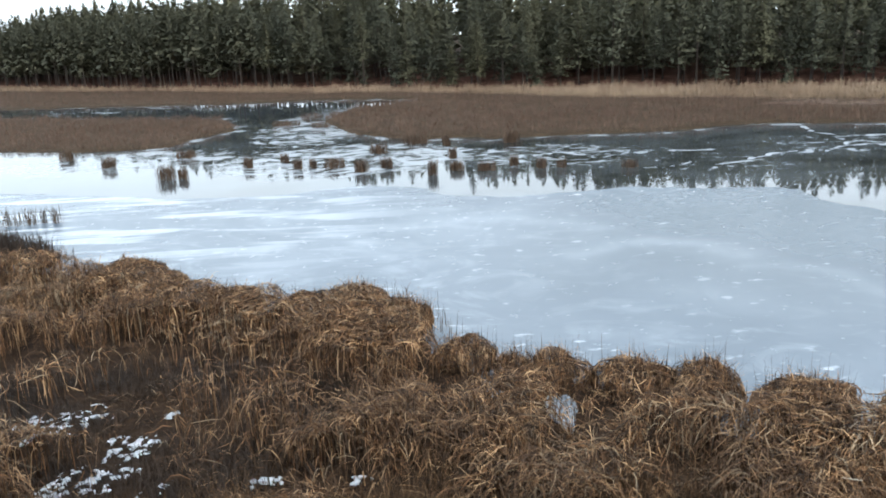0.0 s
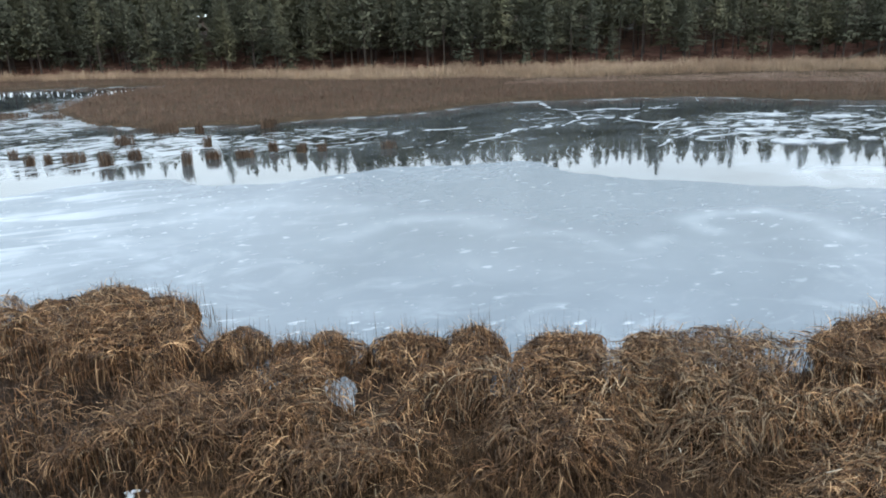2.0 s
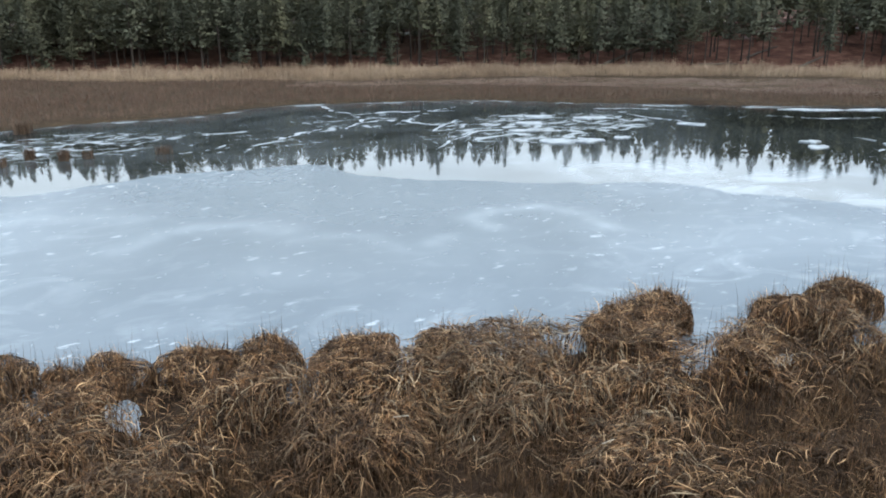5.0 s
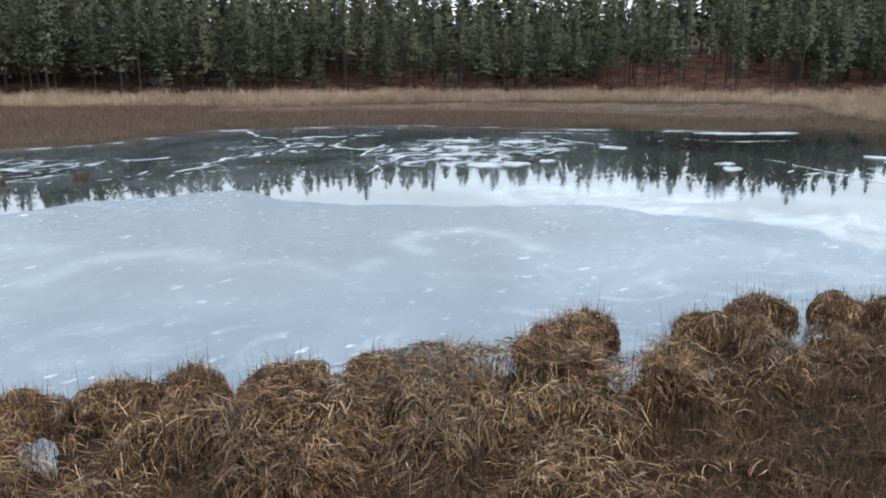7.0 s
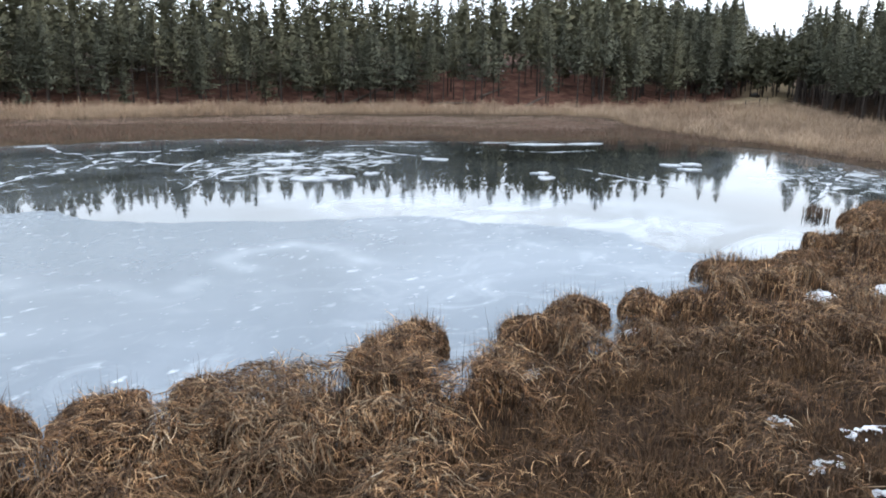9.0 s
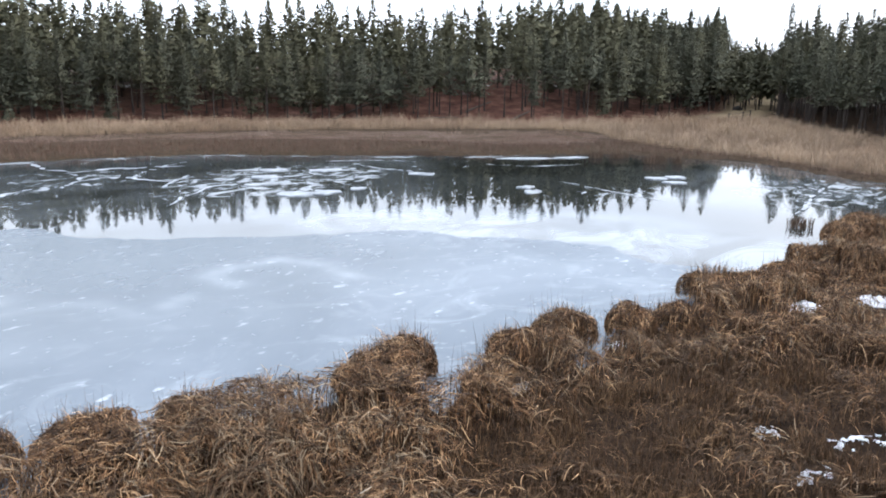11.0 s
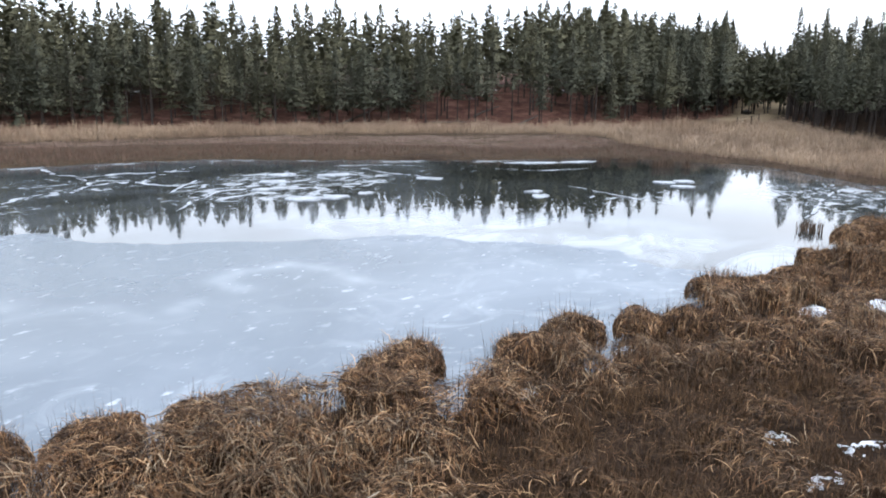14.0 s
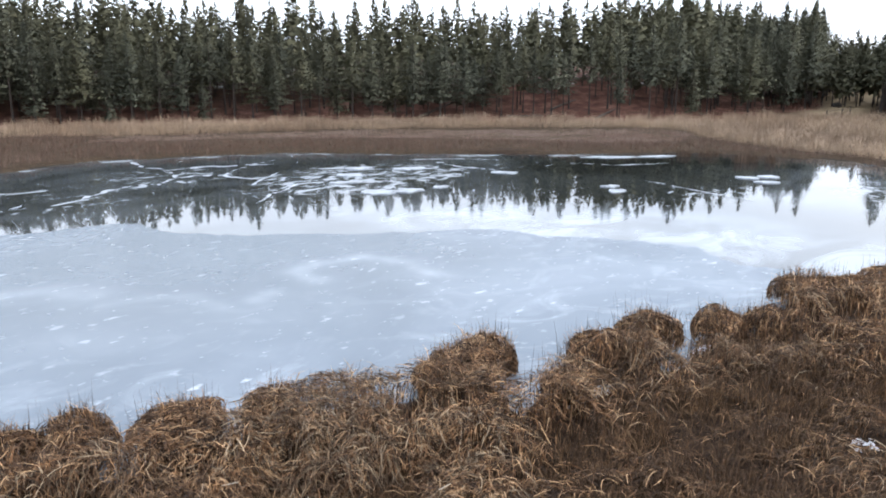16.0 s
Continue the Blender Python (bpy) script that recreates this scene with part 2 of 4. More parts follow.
# soil and litter: marsh litter by the lake, red needle litter under the pines
MAT_GROUND, n, l, s = material("marsh_and_forest_soil")
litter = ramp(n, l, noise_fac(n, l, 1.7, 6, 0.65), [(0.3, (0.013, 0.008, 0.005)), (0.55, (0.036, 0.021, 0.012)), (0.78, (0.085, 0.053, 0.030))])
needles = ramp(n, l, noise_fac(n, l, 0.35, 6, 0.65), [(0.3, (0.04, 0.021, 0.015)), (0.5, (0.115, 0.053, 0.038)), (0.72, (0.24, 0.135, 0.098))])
meadow = ramp(n, l, noise_fac(n, l, 0.5, 6, 0.65), [(0.3, (0.20, 0.145, 0.085)), (0.7, (0.38, 0.29, 0.18))])
zone = n.new("ShaderNodeAttribute")
zone.attribute_name = "soil"
split = n.new("ShaderNodeSeparateColor")
l.new(zone.outputs["Color"], split.inputs["Color"])
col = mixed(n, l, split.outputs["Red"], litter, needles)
col = mixed(n, l, split.outputs["Green"], col, meadow)
patchy = ramp(n, l, noise_fac(n, l, 0.16, 5, 0.6), [(0.60, (0, 0, 0)), (0.66, (0.6,) * 3)])
snowy = math_node(n, l, "MULTIPLY", split.outputs["Blue"], patchy)
col = mixed(n, l, snowy, col, (0.62, 0.63, 0.62))
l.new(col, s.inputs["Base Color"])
s.inputs["Roughness"].default_value = 0.95
s.inputs["Specular IOR Level"].default_value = 0.1
bump(n, l, s, noise_fac(n, l, 5, 6), 0.8, 0.08)

# lake ice: cloudy frosted ice by the near shore, clear dark ice with white cracks and floes beyond
MAT_ICE, n, l, s = material("lake_ice")
zone = n.new("ShaderNodeAttribute")
zone.attribute_name = "frost"
ragged = math_node(n, l, "MULTIPLY_ADD", noise_fac(n, l, 0.55, 5, 0.6, (0.6, 1.6, 1)), 1.8)
l.new(zone.outputs["Fac"], ragged.node.inputs[2])
frost = ramp(n, l, math_node(n, l, "SUBTRACT", ragged, 0.4), [(0.40, (0, 0, 0)), (0.62, (1, 1, 1))])
broad = noise_fac(n, l, 0.11, 5, 0.55, distort=0.8)
fine = noise_fac(n, l, 1.3, 4, 0.6)
cloudy = ramp(n, l, broad, [(0.30, (0.090, 0.121, 0.153)), (0.50, (0.122, 0.155, 0.190)), (0.72, (0.184, 0.219, 0.257))])
fleck = ramp(n, l, noise_fac(n, l, 1.25, 3, 0.5, (0.8, 1.4, 1)), [(0.63, (0, 0, 0)), (0.71, (0.6,) * 3)])
fleck = math_node(n, l, "MULTIPLY", fleck, ramp(n, l, noise_fac(n, l, 0.23, 4, 0.6), [(0.38, (0.12,) * 3), (0.62, (1, 1, 1))]))
cloudy = mixed(n, l, fleck, cloudy, (0.62, 0.67, 0.72))
drift = ramp(n, l, noise_fac(n, l, 0.28, 5, 0.6, (1, 1.3, 1), 1.5), [(0.50, (0, 0, 0)), (0.70, (0.22,) * 3)])
cloudy = mixed(n, l, drift, cloudy, (0.50, 0.545, 0.59))
thin_zone = n.new("ShaderNodeAttribute")
thin_zone.attribute_name = "thin"
cloudy = mixed(n, l, thin_zone.outputs["Fac"], cloudy, mixed(n, l, fleck, (0.060, 0.088, 0.112), (0.40, 0.44, 0.48)))
swept_zone = n.new("ShaderNodeAttribute")
swept_zone.attribute_name = "swept"
swept = ramp(n, l, noise_fac(n, l, 0.55, 4, 0.55, (0.22, 1.25, 1), 0.6), [(0.50, (0, 0, 0)), (0.62, (0.75,) * 3)])
cloudy = mixed(n, l, math_node(n, l, "MULTIPLY", swept, swept_zone.outputs["Fac"]), cloudy, (0.56, 0.60, 0.64))
veil_zone = n.new("ShaderNodeAttribute")
veil_zone.attribute_name = "veil"
broken = ramp(n, l, noise_fac(n, l, 0.5, 3), [(0.3, (0.55,) * 3), (0.6, (1, 1, 1))])
cloudy = mixed(n, l, math_node(n, l, "MULTIPLY", veil_zone.outputs["Fac"], broken), cloudy, (0.50, 0.545, 0.59))
floe_zone = n.new("ShaderNodeAttribute")
floe_zone.attribute_name = "floes"
floe_field = math_node(n, l, "MULTIPLY_ADD", floe_zone.outputs["Fac"], 0.22)
l.new(noise_fac(n, l, 0.42, 6, 0.6, (0.85, 1.15, 1), 1.2), floe_field.node.inputs[2])
fine_field = math_node(n, l, "MULTIPLY_ADD", floe_zone.outputs["Fac"], 0.22)
l.new(noise_fac(n, l, 1.05, 5, 0.6, (0.7, 1.3, 1), 0.8), fine_field.node.inputs[2])
fine_floes = ramp(n, l, fine_field, [(0.755, (0, 0, 0)), (0.815, (0.6,) * 3)])
white_ice = ramp(n, l, floe_field, [(0.725, (0, 0, 0)), (0.785, (0.8,) * 3)])
white_ice = math_node(n, l, "MAXIMUM", white_ice, fine_floes)
rim_zone = n.new("ShaderNodeAttribute")
rim_zone.attribute_name = "rim"
rim_gate = ramp(n, l, noise_fac(n, l, 0.22, 4), [(0.50, (0, 0, 0)), (0.60, (0.8,) * 3)])
white_ice = math_node(n, l, "MAXIMUM", white_ice, math_node(n, l, "MULTIPLY", rim_zone.outputs["Fac"], rim_gate))
murky = ramp(n, l, noise_fac(n, l, 0.06, 3), [(0.4, (0.014, 0.016, 0.015)), (0.65, (0.040, 0.045, 0.044))])
film_zone = n.new("ShaderNodeAttribute")
film_zone.attribute_name = "film"
film_streak = ramp(n, l, noise_fac(n, l, 0.16, 4, 0.6, (1, 1.5, 1), 1.0), [(0.38, (0.12,) * 3), (0.6, (0.85,) * 3)])
film = math_node(n, l, "MULTIPLY", film_zone.outputs["Fac"], film_streak)
murky = mixed(n, l, film, murky, (0.30, 0.335, 0.365))
clear = mixed(n, l, white_ice, murky, (0.46, 0.50, 0.53))
l.new(mixed(n, l, frost, clear, cloudy), s.inputs["Base Color"])
rough_clear = math_node(n, l, "MULTIPLY_ADD", white_ice, 0.25)
l.new(math_node(n, l, "MULTIPLY_ADD", film, 0.06), rough_clear.node.inputs[2])
rough_clear.node.inputs[2].links[0].from_node.inputs[2].default_value = 0.02
rough_frost = ramp(n, l, fine, [(0.3, (0.22,) * 3), (0.7, (0.28,) * 3)])
l.new(mixed(n, l, frost, rough_clear, rough_frost), s.inputs["Roughness"])
s.inputs["IOR"].default_value = 1.5
bump(n, l, s, fine, 0.004, 0.02)

MAT_WHITE_ICE, n, l, s = material("white_refrozen_ice")
l.new(ramp(n, l, noise_fac(n, l, 1.1, 5, 0.6), [(0.3, (0.14, 0.16, 0.18)), (0.5, (0.34, 0.37, 0.40)), (0.68, (0.50, 0.54, 0.57))]), s.inputs["Base Color"])
s.inputs["Roughness"].default_value = 0.35
bump(n, l, s, noise_fac(n, l, 3, 4), 0.15, 0.02)


# ---- mesh helpers ----
def mesh_object(name, verts, faces, mat, parent=None, smooth_faces=False, normals=None):
    """verts: an (n, 3) array; faces: an (m, k) array of corners."""
    me = bpy.data.meshes.new(name)
    verts, faces = np.asarray(verts, np.float32), np.asarray(faces, np.int32)
    me.vertices.add(len(verts))
    me.vertices.foreach_set("co", verts.ravel())
    me.loops.add(faces.size)
    me.loops.foreach_set("vertex_index", faces.ravel())
    me.polygons.add(len(faces))
    me.polygons.foreach_set("loop_start", np.arange(0, faces.size, faces.shape[1], dtype=np.int32))
    me.polygons.foreach_set("use_smooth", np.full(len(faces), smooth_faces))
    me.update(calc_edges=True)
    if normals is not None:
        me.normals_split_custom_set_from_vertices(np.asarray(normals, np.float32))
    me.materials.append(mat)
    ob = new(name, me)
    ob.parent = parent
    return ob


def part(name, bm, mat, parent, label=""):
    me = bpy.data.meshes.new(name)
    bm.to_mesh(me)
    bm.free()
    me.materials.append(mat)
    ob = new(name, me)
    ob.parent = parent
    if label:
        ob["label"] = label
    return ob


def blades(rng, x, y, z, length, width, heading, lean, fold, fold_at=0.55, segments=4):
    """Strips that rise from (x, y, z), lean towards heading and fold over: verts and quads. All but segments are arrays."""
    count = len(x)
    steps = np.arange(segments + 1) / segments
    fold_at = np.broadcast_to(np.asarray(fold_at, float), (count,))[:, None]
    angle = lean[:, None] + fold[:, None] * smooth(-0.12, 0.38, steps[None] - fold_at)
    mid = (angle[:, 1:] + angle[:, :-1]) / 2
    seg = length[:, None] / segments
    out = np.concatenate([np.zeros((count, 1)), np.cumsum(np.sin(mid) * seg, 1)], 1)
    up = np.concatenate([np.zeros((count, 1)), np.cumsum(np.cos(mid) * seg, 1)], 1)
    up = np.maximum(up, 0.03)
    twist = heading + rng.normal(0, 0.5, count)
    cx = x[:, None] + out * np.cos(heading)[:, None]
    cy = y[:, None] + out * np.sin(heading)[:, None]
    cz = z[:, None] + up
    w = width[:, None] * np.array([0.8] + [1.0] * (segments - 1) + [0.12])[None] / 2
    sx, sy = -np.sin(twist)[:, None] * w, np.cos(twist)[:, None] * w
    verts = np.stack([np.stack([cx - sx, cy - sy, cz], -1), np.stack([cx + sx, cy + sy, cz], -1)], 2).reshape(-1, 3)
    base = np.arange(count)[:, None] * (segments + 1) * 2 + np.arange(segments)[None] * 2
    quads = np.stack([base, base + 1, base + 3, base + 2], -1).reshape(-1, 4)
    return verts, quads


def scatter(rng, count, box, keep):
    """Random places in box (x0, y0, x1, y1), each kept with the chance keep(x, y)."""
    x, y = rng.uniform(box[0], box[2], count), rng.uniform(box[1], box[3], count)
    seen = in_view(x, y, 4)
    x, y = x[seen], y[seen]
    ok = rng.uniform(0, 1, len(x)) < keep(x, y)
    return x[ok], y[ok]


def in_view(x, y, margin=0.0):
    """The stretch of the plan that lies ahead of the bank, between its two ends."""
    a = np.degrees(np.arctan2(x, y))
    return (a > -33 - margin) & (a < 85 + margin)


# ---- ground and ice ----
def grid_axis(parts):
    return np.concatenate([np.arange(a, b, step) for a, b, step in parts] + [[parts[-1][1]]])


gx = grid_axis([(-2500, -400, 300), (-400, -150, 12), (-150, -30, 3), (-30, 60, 0.6), (60, 170, 2), (170, 420, 10), (420, 2500, 260)])
gy = grid_axis([(-2000, -100, 190), (-100, -10, 6), (-10, 50, 0.6), (50, 200, 2.2), (200, 420, 9), (420, 3000, 280)])
GX, GY = np.meshgrid(gx, gy)
GZ = ground_height(np.clip(GX, -420, 420), np.clip(GY, -400, 420)) + 0.05 * (fbm(GX, GY, 1.2, 11) - 0.5)
idx = np.arange(GX.size).reshape(GX.shape)
quads = np.stack([idx[:-1, :-1], idx[:-1, 1:], idx[1:, 1:], idx[1:, :-1]], -1).reshape(-1, 4)
ground = mesh_object("ground", np.stack([GX, GY, GZ], -1).reshape(-1, 3), quads, MAT_GROUND, smooth_faces=True)
wood_depth = np.maximum(polygon_depth(GX, GY, FOREST), polygon_depth(GX, GY, RIGHT_WOOD))
soil = np.zeros((GX.size, 4), np.float32)
forest_depth = polygon_depth(GX, GY, FOREST)
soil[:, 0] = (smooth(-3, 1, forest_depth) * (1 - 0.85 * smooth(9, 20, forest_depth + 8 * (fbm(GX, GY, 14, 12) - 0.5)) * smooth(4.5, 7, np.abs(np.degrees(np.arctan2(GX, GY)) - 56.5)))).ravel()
soil[:, 1] = (smooth(112, 128, GX) * smooth(10, 22, GY) * (1 - smooth(-3, 1, wood_depth))).ravel()
soil[:, 2] = (smooth(18, 30, wood_depth) * (1 - smooth(40, 60, wood_depth))).ravel()
soil[:, 1] = np.maximum(soil[:, 1], (0.15 * smooth(-1, 3, polygon_depth(GX, GY, FLAT_SEDGE))).ravel())
far_marsh = smooth(56, 60, np.maximum(GY, GX - 12)) * (1 - smooth(-3, 0, wood_depth))
soil[:, 1] = np.maximum(soil[:, 1], 0.1 * far_marsh.ravel())
soil[:, 3] = 1
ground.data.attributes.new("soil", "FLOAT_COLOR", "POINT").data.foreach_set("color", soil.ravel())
tagged(ground, "brown marsh and forest soil with dead litter", "ground", kind="structure")

ix, iy = grid_axis([(-170, -40, 3), (-40, 0, 0.7), (0, 42, 0.4), (42, 62, 0.7), (62, 110, 1.2)]), grid_axis([(-40, 0, 2), (0, 20, 0.7), (20, 52, 0.4), (52, 64, 0.7), (64, 100, 1), (100, 200, 2)])
IX, IY = np.meshgrid(ix, iy)
idx = np.arange(IX.size).reshape(IX.shape)
quads = np.stack([idx[:-1, :-1], idx[:-1, 1:], idx[1:, 1:], idx[1:, :-1]], -1).reshape(-1, 4)
ice = mesh_object("lake_ice", np.stack([IX, IY, 0 * IX], -1).reshape(-1, 3), quads, MAT_ICE, smooth_faces=True)
frost_depth = polygon_depth(IX, IY, FROST_EDGE) + 0.9 * (fbm(IX, IY, 5, 21) - 0.5)
ice.data.attributes.new("frost", "FLOAT", "POINT").data.foreach_set("value", np.clip(frost_depth, -20, 20).astype(np.float32).ravel())
film = smooth(27, 36, IX) * (1 - smooth(52, 62, IX + 6 * (fbm(IX, IY, 8, 22) - 0.5))) * smooth(1.5, -0.5, frost_depth) * smooth(-13, -4, frost_depth)
film = np.maximum(film, 0.24 * smooth(-3, 4, IY - 52.3 - 0.957 * (IX - 64.5)))
film = np.maximum(film, 0.42 * smooth(55, 61, IX) * (1 - smooth(22, 30, IY))).astype(np.float32)
ice.data.attributes.new("film", "FLOAT", "POINT").data.foreach_set("value", film.ravel())
thin = (0.85 * smooth(18, 6, np.hypot((IX - 20) / 1.15, IY - 35) + 7 * (fbm(IX, IY, 9, 23) - 0.5))).astype(np.float32)
ice.data.attributes.new("thin", "FLOAT", "POINT").data.foreach_set("value", thin.ravel())
floes = np.zeros(IX.shape)
for fx, fy, rx, ry, weight in [(45, 53, 13, 9, 1.0), (33, 65, 9, 7, 0.72), (70, 14, 11, 9, 0.88), (-8, 69, 15, 11, 1.2), (-14, 100, 9, 28, 1.1), (9, 66, 10, 8, 0.95), (22, 61, 8, 9, 0.6),
                               (62, 48, 6, 5, 0.55), (58, 26, 7, 4, 0.75), (-40, 140, 40, 12, 0.7), (-30, 74, 14, 8, 1.1)]:
    floes = np.maximum(floes, weight * smooth(1.25, 0.6, np.hypot((IX - fx) / rx, (IY - fy) / ry)))
ice.data.attributes.new("floes", "FLOAT", "POINT").data.foreach_set("value", floes.astype(np.float32).ravel())


def polyline_gap(x, y, points):
    gap = np.full(np.shape(x), 1e9)
    for (ax, ay), (bx, by) in zip(points, points[1:]):
        u = np.clip(((x - ax) * (bx - ax) + (y - ay) * (by - ay)) / ((bx - ax) ** 2 + (by - ay) ** 2), 0, 1)
        gap = np.minimum(gap, np.hypot(x - ax - u * (bx - ax), y - ay - u * (by - ay)))
    return gap


# pale curved veils frozen into the cloudy ice
VEILS = [([(21.8, 28.6), (22.2, 30.6), (24.1, 31.3), (26.3, 30.4), (27.1, 28.3), (26.3, 25.2)], 0.5, 0.24),
         ([(6, 34.9), (8, 36.8), (10.1, 36.8), (12.1, 36), (13.3, 33.9)], 0.7, 0.17), ([(13.3, 32.5), (14.5, 32), (16.1, 30.6), (16.6, 28.4)], 0.5, 0.12),
         ([(32.5, 34.5), (35.6, 32.5), (37.5, 30), (36.8, 27.2)], 0.35, 0.24), ([(18.3, 28.3), (19.2, 28.4)], 0.5, 0.18), ([(-1, 44), (4, 43), (8, 40)], 0.8, 0.12)]
veil = np.zeros(IX.shape)
for points, wide, bright in VEILS:
    gap = polyline_gap(IX + 1.2 * (fbm(IX, IY, 4, 25) - 0.5), IY + 1.2 * (fbm(IX, IY, 4, 26) - 0.5), points)
    veil = np.maximum(veil, bright * np.exp(-(gap / wide) ** 2) + 0.3 * bright * np.exp(-(gap / wide / 2.6) ** 2))
ice.data.attributes.new("veil", "FLOAT", "POINT").data.foreach_set("value", veil.astype(np.float32).ravel())
swept = (smooth(2, -12, IX) * smooth(30, 46, IY)).astype(np.float32)
ice.data.attributes.new("swept", "FLOAT", "POINT").data.foreach_set("value", swept.ravel())
shore = polygon_depth(IX, IY, LAKE)
rim = (smooth(-0.5, 0.2, shore) * (1 - smooth(0.8, 2.2, shore)) * smooth(-5, 5, IY - 45)).astype(np.float32)
ice.data.attributes.new("rim", "FLOAT", "POINT").data.foreach_set("value", rim.ravel())


def frozen_crack(points, wide, level):
    """A lead that has frozen over white: a ragged ribbon a few millimetres above the dark ice."""
    rows = []
    for (ax, ay), (bx, by) in zip(points, points[1:]):
        long = math.hypot(bx - ax, by - ay)
        for q in np.arange(0, long, 0.2):
            u = q / long
            rows.append((ax + (bx - ax) * u, ay + (by - ay) * u, -(by - ay) / long, (bx - ax) / long))
    rows = np.array(rows)
    bend = 0.9 * (fbm(rows[:, 0], rows[:, 1], 3, 141) - 0.5)
    rows[:, 0] += bend * rows[:, 2]
    rows[:, 1] += bend * rows[:, 3]
    taper = np.sqrt(np.sin(np.linspace(0.12, 3.02, len(rows))))
    left = wide * taper * (0.05 + 1.1 * smooth(0.3, 0.8, fbm(rows[:, 0], rows[:, 1], 0.9, 142)))
    right = wide * taper * (0.05 + 1.1 * smooth(0.3, 0.8, fbm(rows[:, 0], rows[:, 1], 1.0, 143)))
    a, b = rows[:, :2] + rows[:, 2:] * left[:, None], rows[:, :2] - rows[:, 2:] * right[:, None]
    verts = np.concatenate([np.c_[a, np.full(len(a), level)], np.c_[b, np.full(len(b), level)]])
    i, k = np.arange(len(a) - 1), len(a)
    solid = fbm(rows[:-1, 0], rows[:-1, 1], 1.1, 144) > 0.36
    return mesh_object("frozen_crack", verts, np.stack([i + k, i + k + 1, i + 1, i], -1)[solid], MAT_WHITE_ICE, ice)


def ice_floe(x, y, rx, ry, turn, level):
    """A thin plate of white ice with a ragged outline and a small step down to the dark ice."""
    a = np.linspace(0, 6.2832, 44, endpoint=False)
    wob = 0.25 + 1.25 * fbm(x + 2.2 * np.cos(a), y + 2.2 * np.sin(a), 1.5, 151)
    px, py = rx * wob * np.cos(a), ry * wob * np.sin(a)
    c, d = math.cos(turn), math.sin(turn)
    rim = np.stack([x + px * c - py * d, y + px * d + py * c, np.full(44, level)], -1)
    foot = rim + [0, 0, -level - 0.01]
    verts = np.concatenate([rim, foot, [[x, y, level + 0.004]]])
    i = np.arange(44)
    j = (i + 1) % 44
    faces = np.concatenate([np.stack([i, j, np.full(44, 88)], -1), np.stack([i + 44, j + 44, j], -1), np.stack([i + 44, j, i], -1)])
    return mesh_object("ice_floe", verts, faces, MAT_WHITE_ICE, ice)


CRACKS = [([(35.6, 77), (34.7, 71.8), (35.4, 69.1)], 0.7), ([(30.2, 61.1), (33.3, 63.4), (35.4, 64.1), (37, 62.3), (37, 59.9), (38, 57.3)], 0.75), ([(37, 62.3), (40.1, 64.8), (43.9, 67.2), (46.6, 68.1)], 0.6),
          ([(34, 68.7), (38.4, 68.9), (41.9, 67.1), (44.8, 65.4)], 1.0), ([(22.7, 58.6), (26.2, 61.2), (28.6, 62)], 0.6), ([(33.3, 63.4), (34.5, 67.3), (34, 69.2)], 0.45),
          ([(35.7, 55.5), (39, 58.3), (41.6, 60)], 0.4), ([(30.9, 48.2), (34.8, 50.9), (38.8, 53.4)], 0.35), ([(14.6, 57.3), (17.3, 57.4), (19.1, 59.3)], 0.3)]
CRACKS += [([(56.1, 58.5), (60.1, 55.3), (62.6, 51.5)], 0.5), ([(56.1, 54.5), (55.9, 49.9), (56.4, 47.5), (56.2, 44.8)], 0.4), ([(65.4, 44.8), (67.4, 40.6), (72.3, 37.7)], 0.5),
           ([(59.7, 33.3), (59.6, 30.9), (58.3, 27.9), (57.5, 25.5), (56.7, 22.5)], 0.32), ([(56.1, 13.1), (62, 13.6), (69.7, 14.7), (73.7, 14.8)], 0.3), ([(71.4, 17.4), (71, 14.6), (70.3, 11.9), (69.3, 9.7)], 0.5)]
for k, (points, wide) in enumerate(CRACKS):
    frozen_crack(points, 0.62 * wide, 0.006 + 0.003 * k)
for k, (x, y, rx, ry, turn) in enumerate([(72.3, 44.8, 3.0, 0.8, -0.8), (76.8, 41.4, 2.2, 0.7, -0.6), (53.8, 32.2, 1.0, 0.8, 0), (55.7, 45.3, 1.3, 0.6, -1.0), (51.4, 53.6, 1.5, 1.0, -0.6), (45.6, 43.6, 0.9, 0.6, 0),
                                          (40.5, 45.3, 1.4, 1.0, -0.7), (42.6, 44.3, 1.3, 0.9, -0.5), (48.2, 57.2, 1.4, 0.9, -0.4), (44.9, 54, 1.3, 0.8, -0.6), (41.7, 51, 1.5, 0.8, -0.6), (67.8, 27.9, 0.9, 0.8, -0.9),
                                          (69.7, 26.8, 0.8, 0.9, 0), (66.3, 25.6, 0.9, 0.6, -1.0), (55.3, 33.9, 0.7, 0.6, 0)]):
    ice_floe(x, y, rx, ry, turn, 0.055 + 0.002 * k)
tagged(ice, "frozen lake with cloudy frosted ice and dark clear ice", "ice", kind="structure")

